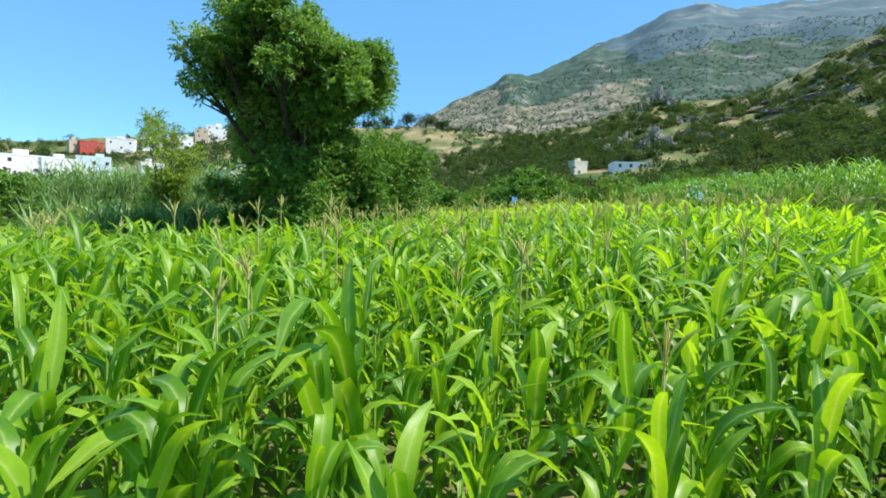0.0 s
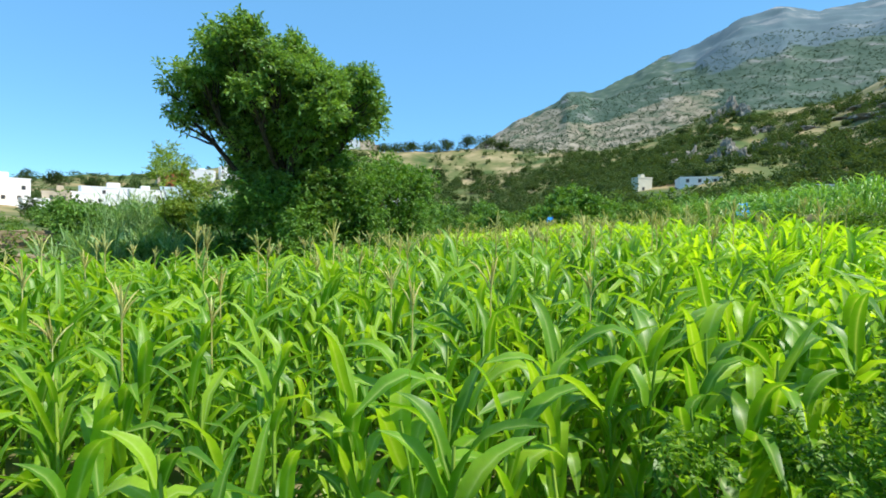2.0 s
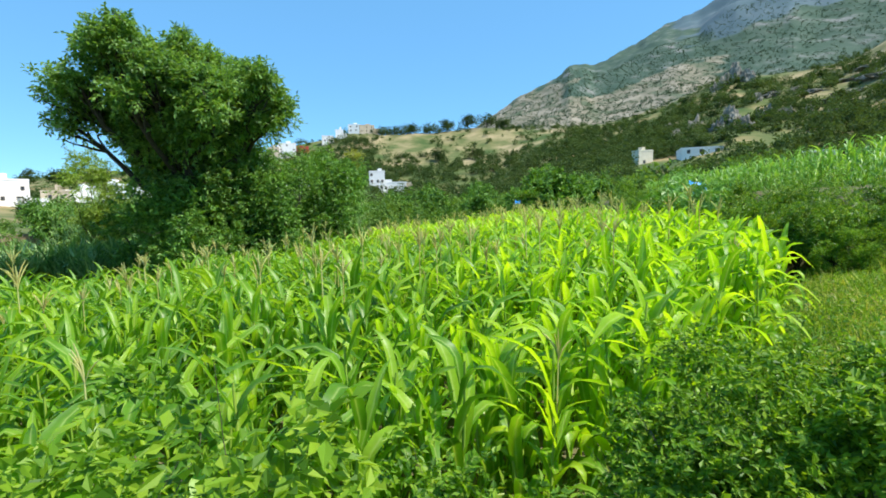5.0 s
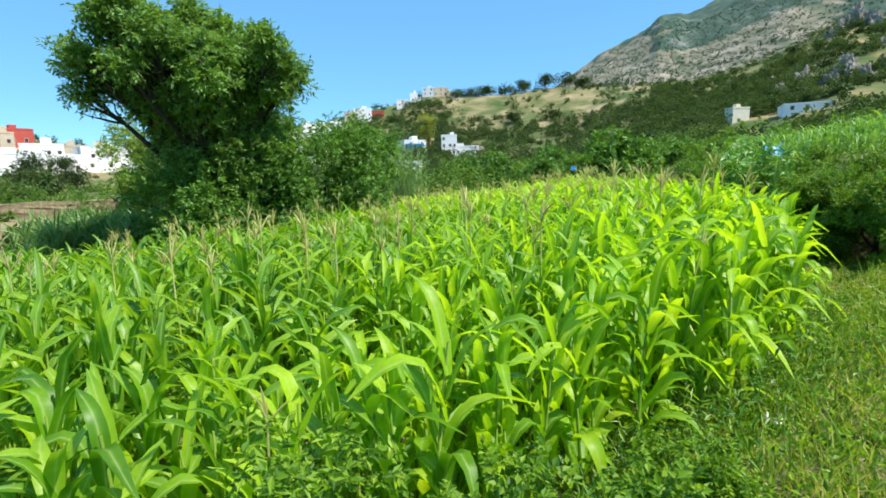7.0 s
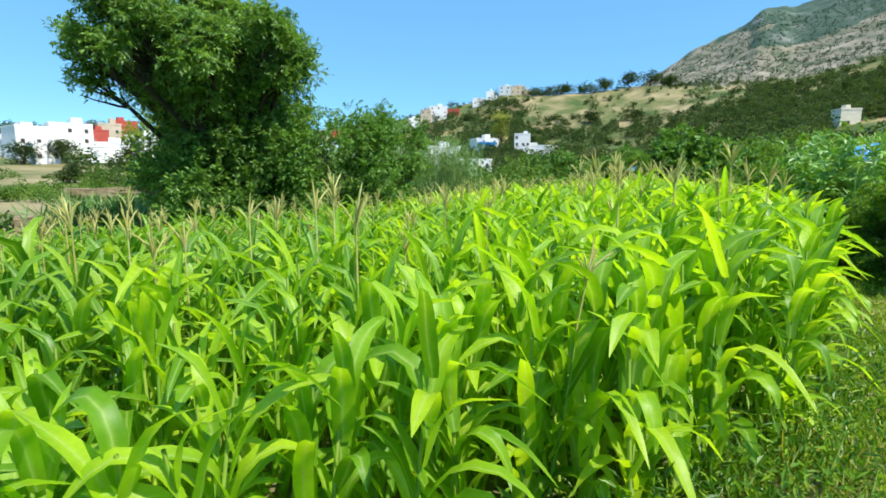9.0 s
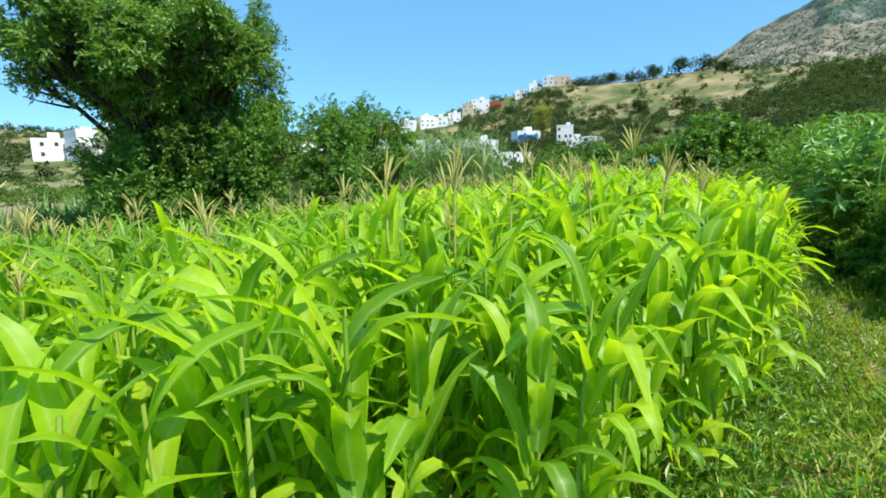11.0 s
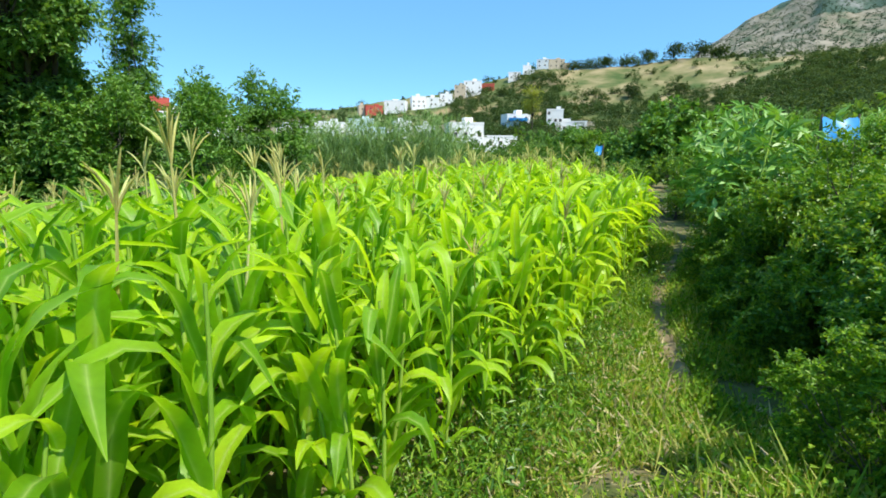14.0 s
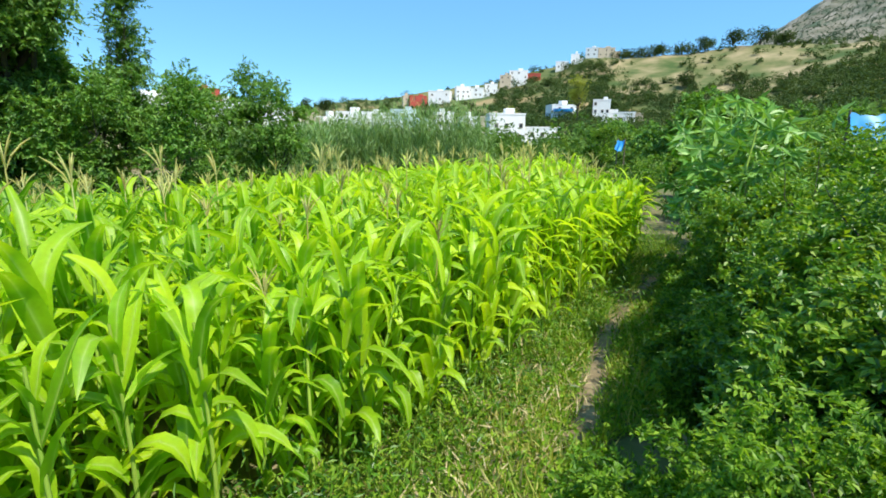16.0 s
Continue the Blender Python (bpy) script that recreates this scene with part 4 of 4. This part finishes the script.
def house(az, d, w, h, mat, label, turn=0.0, cols=3, eye=(0, 0), seed=0):
    """A flat-roofed block house with a parapet, a stair box on the roof, and windows with frames and sills."""
    r = random.Random(seed)
    x, y = spot(az, d, eye)
    dp = w * r.uniform(0.65, 0.9)
    z = ground_at(x, y) + (1.3 if 140 < d < 160 and az < 0 else -1.3 if az > 15 else 3.5 if "long low" in label else 0.0)
    top = thing("house", x, y, z, label, "house", "village houses")
    top.matrix_basis = pose(x, y, z, 0, 0, -az + turn)
    put("wall", np_mesh("wall", *box(-w / 2, -dp / 2, -4, w / 2, dp / 2, h), mat), top)
    put("roof", np_mesh("roof", *join([box(-w / 2 - 0.1, -dp / 2 - 0.1, h, w / 2 + 0.1, -dp / 2 + 0.15, h + 0.5), box(-w / 2 - 0.1, dp / 2 - 0.15, h, w / 2 + 0.1, dp / 2 + 0.1, h + 0.5),
         box(-w / 2 - 0.1, -dp / 2 + 0.15, h, -w / 2 + 0.15, dp / 2 - 0.15, h + 0.5), box(w / 2 - 0.15, -dp / 2 + 0.15, h, w / 2 + 0.1, dp / 2 - 0.15, h + 0.5)]), mat), top)
    if h > 5:
        bx = r.uniform(-w * 0.3, w * 0.1)
        put("stair_box", np_mesh("stair_box", *box(bx, -dp * 0.1, h, bx + w * 0.25, dp * 0.35, h + r.uniform(1.6, 2.6)), mat), top)
        if r.random() < 0.6:
            put("annexe", np_mesh("annexe", *box(w / 2, -dp * 0.3, -4, w / 2 + w * r.uniform(0.25, 0.5), dp * 0.4, h * r.uniform(0.35, 0.7)), mat), top)
    pane = np_mesh("pane", *box(-0.45, -0.02, 0.05, 0.45, 0.1, 1.15), M_DARK)
    rim = np_mesh("window_frame", *join([box(-0.55, -0.08, -0.05, 0.55, 0.05, 0.05), box(-0.55, -0.08, 1.15, 0.55, 0.05, 1.25), box(-0.55, -0.08, 0.05, -0.45, 0.05, 1.15), box(0.45, -0.08, 0.05, 0.55, 0.05, 1.15)]), M_TAN)
    for s in range(max(1, int(h // 3))):
        for c in range(cols):
            if r.random() < 0.2:
                continue
            win = put("window", rim, top)
            win.matrix_basis = pose(-w / 2 + w * (c + 0.5 + r.uniform(-0.15, 0.15)) / cols, -dp / 2, 1.1 + 3 * s)
            put("pane", pane, win)
    if "blue sheet" in label:
        put("awning", np_mesh("awning", *box(-w * 0.45, -dp / 2 - 1.6, h * 0.55, w * 0.35, -dp / 2 + 0.2, h * 0.55 + 1.3), M_BLUE), top, "bright blue plastic awning")
    return top


WH = "white flat-roofed village house on the hillside"
MID = (-2.3, -1.8)
for k, (az, d, w, h, m, lab, turn, cols, eye) in enumerate([
    (-19.3, 150, 10.0, 7.6, M_WHITE, "white three-storey house with small dark windows", 10, 3, END),
    (-15.4, 152, 9.5, 3.4, M_WHITE, "low white annexe beside the three-storey house", 10, 3, END),
    (-9.2, 230, 7, 9, M_WHITE, WH, 0, 3, END), (-7.2, 232, 11, 4, M_WHITE, WH, 0, 3, END), (-6.0, 240, 8, 3, M_TAN, "low tan wall and shed below the white houses", 0, 1, END),
    (-13.4, 240, 11, 6, M_WHITE, "white house with a blue sheet on its terrace", 20, 2, END),
    (-20.8, 165, 7, 8, M_TAN, "tan house behind the white three-storey house", 0, 1, END),
    (-30.0, 372, 7, 7, M_TAN, "tan unfinished house on the ridge", 10, 1, END), (-28.9, 370, 12, 6.5, M_RED, "unplastered red-brown house on the ridge", 10, 2, END),
    (-26.4, 372, 15, 7, M_WHITE, WH, -10, 3, END), (-24.0, 374, 10, 8, M_WHITE, WH, 10, 3, END), (-22.5, 376, 11, 6, M_WHITE, WH, -5, 3, END), (-20.9, 380, 9, 6, M_WHITE, WH, 0, 2, END),
    (-19.4, 382, 8, 9, M_TAN, "unfinished house with open dark storeys", 0, 2, END), (-18.0, 385, 13, 9, M_WHITE, "white house with a red roof terrace", 0, 3, END), (-16.4, 388, 10, 4, M_RED, "low red-roofed house on the slope", 0, 2, END),
    (-13.5, 400, 9, 5, M_WHITE, WH, 0, 2, END), (-12.2, 405, 6, 6, M_WHITE, WH, 0, 1, END),
    (-10.5, 416, 9, 6, M_WHITE, WH, -10, 2, END), (-9.2, 418, 12, 6, M_TAN, "pale house on top of the ridge", 10, 3, END),
    (-44.5, 200, 14, 7, M_WHITE, WH, 10, 3, END), (-39.5, 210, 16, 4, M_WHITE, WH, 10, 3, END),
    (-54.8, 190, 11, 8.5, M_WHITE, WH, 20, 3, (0, 0)), (-52.2, 200, 11, 9.5, M_WHITE, WH, 10, 3, (0, 0)), (-50.3, 200, 7, 8, M_RED, "red-walled lower house among white ones", 10, 1, (0, 0)), (-49.2, 215, 7, 10, M_TAN, "tall narrow tan house among white ones", 10, 2, (0, 0)),
    (-48.0, 220, 8, 11, M_RED, "red-walled house among white houses", 10, 2, (0, 0)), (-46.4, 205, 11, 7, M_WHITE, WH, 0, 4, (0, 0)), (-44.0, 225, 9, 7, M_TAN, "tan unfinished terraced house", 0, 3, (0, 0)), (-57.5, 200, 12, 6, M_WHITE, WH, 0, 3, (0, 0)),
    (-53.4, 176, 10, 4.6, M_WHITE, WH, 12, 3, (0, 0)), (-51.0, 178, 11, 4.2, M_WHITE, WH, 4, 3, (0, 0)), (-48.4, 182, 12, 5.2, M_WHITE, WH, -6, 4, (0, 0)), (-45.4, 186, 10, 5.0, M_WHITE, WH, 10, 3, (0, 0)), (-42.4, 200, 10, 7.0, M_TAN, "tan unfinished terraced house", 0, 3, (0, 0)),
    (-37.0, 190, 7, 6, M_TAN, "small tan block house on the slope", 0, 2, MID), (-35.4, 195, 8, 7, M_WHITE, WH, 20, 2, MID), (-38.6, 185, 6, 3, M_WHITE, WH, 10, 1, MID),
    (-31.4, 214, 15, 6, M_WHITE, "long low white house with a flat concrete roof", 5, 2, (-7.1, -2.8)), (-28.7, 200, 10, 5.4, M_WHITE, "long low white house with small dark windows", 8, 3, (-7.1, -2.8)), (-26.2, 216, 10, 6.5, M_TEAL, "long low house washed pale blue, with a flat roof", 0, 3, (-7.1, -2.8)), (-21.6, 205, 7, 9, M_WHITE, "tall narrow white house with dark windows", 12, 2, (-7.1, -2.8)), (-33.5, 230, 16, 4, M_WHITE, WH, 5, 3, (-7.1, -2.8)), (-24.5, 240, 12, 5, M_WHITE, WH, 10, 2, (-7.1, -2.8)), (-19.5, 230, 8, 6, M_WHITE, WH, 10, 2, (-7.1, -2.8)),
    (21.9, 205, 6.0, 5.6, M_CREAM, "small cream hut below the cliff", 35, 1, MID), (27.2, 200, 13, 2.6, M_WHITE, "long low white shed below the cliff", 10, 3, MID), (36.9, 150, 5.5, 3.6, M_WHITE, "small pale blue-white hut above the maize", 20, 1, MID)]):
    house(az, d, w, h, m, lab, turn, cols, eye, k)

# ---- upper terrace and its maize ----
UPPER = [(11, 12.5), (12.6, 22), (14, 34), (16.5, 45), (20.5, 45), (18.5, 34), (17, 22), (16, 12.5)]
ux, uy = np.meshgrid(np.arange(10, 22, 0.5), np.arange(12, 46, 0.5))
ux, uy = ux.ravel() + rng.normal(0, 0.15, ux.size), uy.ravel() + rng.normal(0, 0.15, uy.size)
ok = inside(ux, uy, UPPER)
parts = []
for a, b in zip(ux[ok], uy[ok]):
    g, s_, t_ = arr_plain[int(rng.integers(0, 9))]
    parts.append((turned(g[0] * rng.uniform(0.85, 1.1), rng.uniform(0, 6.28), 0) + np.array([a, b, ground_at(a, b)]), g[1]))
v, f = join(parts)
put("upper_maize_crop", ribbed(np_mesh("upper_maize_crop", v, f, M_MAIZE_DARK, True)), None, "bluish green maize crop on the raised terrace", category="maize crop", kind="stuff")

# ---- trail, grass and weeds ----
tr_v, tr_f = [], []
rt = np.random.default_rng(31)
steps = 90
for i in range(steps):
    y = 10.5 + (17 - 10.5) * i / (steps - 1)
    x = float(np.interp(y, [q[1] for q in TRAIL], [q[0] for q in TRAIL]))
    w = 0.17 + 0.07 * noise.noise((y * 1.1, 0, 4)) + 0.05 * noise.noise((y * 4, 0, 1))
    for o in (-1, -0.5, 0, 0.5, 1):
        px = x + o * w + 0.05 * noise.noise((y * 3, o, 8))
        tr_v.append((px, y, ground_at(px, y) + (0.014 if abs(o) < 0.9 else -0.02)))
for i in range(steps - 1):
    for k in range(4):
        tr_f.append((i * 5 + k, i * 5 + k + 1, i * 5 + k + 6, i * 5 + k + 5))
put("path", np_mesh("path", tr_v, tr_f, M_PATH, True), None, "narrow trodden earth footpath through the grass", category="path", kind="structure")

verge = []
n = 80000
t = rt.uniform(0, 1, n)
seg = [(-9, -3.2), (-3.5, -1.6), (0.8, 1.6), (3.3, 4.9), (4.9, 8.2), (5.2, 10.7), (5.1, 12.8), (5.3, 15), (5.7, 20)]
ts_ = np.linspace(0, 1, len(seg))
t = t ** 0.9
cx, cy = np.interp(t, ts_, [q[0] for q in seg]) + rt.normal(0.15, 1.0, n), np.interp(t, ts_, [q[1] for q in seg]) + rt.normal(0, 1.0, n)
gap, _ = line_gap(cx, cy, TRAIL)
ok = ((gap > 0.05 + 0.17 * rt.random(n)) | (cy < 10.4)) & ~(inside(cx, cy, FIELD) & (line_gap(cx, cy, FIELD[1:12])[0] > 0.5)) & (np.array([noise.noise((a * 0.9, b * 0.9, 6)) for a, b in zip(cx, cy)]) > -0.35)
cx, cy = cx[ok], cy[ok]
ex, ey = rt.normal(5.6, 0.6, 9000), rt.normal(7.2, 0.8, 9000)
cx, cy = np.concatenate([cx, ex]), np.concatenate([cy, ey])
base = np.array([(a, b, ground_at(a, b) - 0.01) for a, b in zip(cx, cy)])
v, f = leaves(base, np.tile([0, 0, 1.0], (len(base), 1)), 0.16, 0.012, rt, -0.2)
sel = rt.random(len(base)) < 0.06
v2, f2 = leaves(base[sel], np.tile([0, 0, 0.9], (sel.sum(), 1)), 0.38, 0.014, rt, 0.0)
v, f = join([(v, f), (v2, f2)])
put("verge_grass", np_mesh("verge_grass", v, f, M_GRASS), None, "patchy green and straw-coloured grass along the footpath", category="grass", kind="stuff")
sel = rt.random(len(base)) < 0.75
wb = base[sel] + np.stack([np.zeros(sel.sum()), np.zeros(sel.sum()), np.abs(rt.normal(0, 0.09, sel.sum()))], 1)
v, f = leaves(wb, rt.normal(0, 0.6, (len(wb), 3)) + np.array([0, 0, 0.5]), 0.055, 0.03, rt, 0.0)
put("verge_weeds", np_mesh("verge_weeds", v, f, M_WEED), None, "small leafy weeds among the path grass", category="weeds", kind="stuff")
sel = (rt.random(len(base)) < 0.06 + 0.5 * np.exp(-((base[:, 0] - 4.55) ** 2 / 0.16 + (base[:, 1] - 10.2) ** 2 / 3))) & (base[:, 1] > 5)
v, f = leaves(base[sel] + np.array([0, 0, 0.02]), rt.normal(0, 1, (sel.sum(), 3)) * np.array([1, 1, 0.1]), 0.26, 0.022, rt, 0.0)
put("dry_straw", np_mesh("dry_straw", v, f, M_DRY), None, "dry maize straw scattered over the path edge", category="straw", kind="stuff")
# weeds under the maize edge
n = 30000
t = rt.uniform(0, 1, n)
fe = FIELD[1:12]
ts_ = np.linspace(0, 1, len(fe))
cx, cy = np.interp(t, ts_, [q[0] for q in fe]) + rt.normal(0, 0.3, n), np.interp(t, ts_, [q[1] for q in fe]) + rt.normal(0, 0.3, n)
wb = np.array([(a, b, ground_at(a, b) + abs(h)) for a, b, h in zip(cx, cy, rt.normal(0, 0.2, n))])
v, f = leaves(wb, rt.normal(0, 0.7, (n, 3)) + np.array([0, 0, 0.4]), 0.09, 0.022, rt, 0.0)
put("field_edge_weeds", np_mesh("field_edge_weeds", v, f, M_HEDGE), None, "dark leafy weeds at the foot of the maize", category="weeds", kind="stuff")


def tarp(x, y, z, w, h, turn, label):
    """A sagging plastic sheet slung between two poles."""
    top = thing("blue_tarp", x, y, ground_at(x, y), label, "tarp")
    top.matrix_basis = pose(x, y, ground_at(x, y), 0, 0, turn)
    hh = z - ground_at(x, y)
    for sx in (-w / 2, w / 2):
        put("pole", np_mesh("pole", *tube([(sx, 0, 0), (sx, 0, hh + 0.05)], [0.03, 0.025], 6), M_TWIG, True), top)
    k = 9
    vs = [((i / (k - 1) - 0.5) * w, 0.1 * math.sin(i * 1.1) * j / (k - 1) - 0.25 * j / (k - 1), hh - h * j / (k - 1) - 0.08 * math.sin(math.pi * i / (k - 1)) + 0.02 * math.sin(i * 2.3 + j)) for j in range(k) for i in range(k)]
    fs = [(j * k + i, j * k + i + 1, (j + 1) * k + i + 1, (j + 1) * k + i) for j in range(k - 1) for i in range(k - 1)]
    put("sheet", np_mesh("sheet", vs, fs, M_BLUE, True), top)


tarp(9.1, 20.6, 1.0, 0.8, 0.55, 10, "bright blue plastic tarp among the bushes")
tarp(2.8, 31, 0.5, 0.35, 0.45, -20, "small blue plastic sheet beside the fig bush")


def litter(x, y, w, d, seed, label):
    """A crumpled pale scrap on the ground."""
    bm = bmesh.new()
    bmesh.ops.create_grid(bm, x_segments=8, y_segments=8, size=0.5)
    for v in bm.verts:
        v.co = Vector((v.co.x * w, v.co.y * d, 0.03 + 0.03 * noise.noise(v.co * 5 + Vector((seed, 0, 0)))))
    r = bmesh.ops.extrude_face_region(bm, geom=bm.faces[:])
    for e in r["geom"]:
        if isinstance(e, bmesh.types.BMVert):
            e.co.z -= 0.02
    me = bpy.data.meshes.new("paper_scrap")
    bm.to_mesh(me)
    bm.free()
    me.materials.append(M_PALE)
    put("paper_scrap", me, None, label, category="litter").matrix_basis = pose(x, y, ground_at(x, y), 4, 6, seed * 50)


litter(1.25, 3.2, 0.2, 0.14, 1, "crumpled white paper scrap on the path grass")
litter(4.75, 11.3, 0.16, 0.12, 2, "pale flat scrap lying beside the footpath")


def terrace_wall(az, d, w, h, label):
    """A low earth-and-stone retaining wall with an uneven top."""
    x, y = spot(az, d)
    bm = bmesh.new()
    bmesh.ops.create_cube(bm, size=1)
    bmesh.ops.subdivide_edges(bm, edges=bm.edges[:], cuts=7, use_grid_fill=True)
    for v in bm.verts:
        n = noise.noise(Vector((v.co.x * 9, v.co.y * 3, v.co.z * 5)))
        v.co = Vector((v.co.x * w + 0.1 * n, v.co.y * 0.8 + 0.12 * n, v.co.z * h + (0.16 * n if v.co.z > 0.4 else 0)))
    me = bpy.data.meshes.new("terrace_wall")
    bm.to_mesh(me)
    bm.free()
    me.materials.append(M_PATH)
    put("terrace_wall", me, None, label, category="wall").matrix_basis = pose(x, y, ground_at(x, y) + h * 0.4, 0, 0, -az)


terrace_wall(-51, 30, 4.0, 0.8, "low tan earth terrace wall below the village")
terrace_wall(-46.5, 60, 12, 1.6, "tan earth bank under the far bushes")
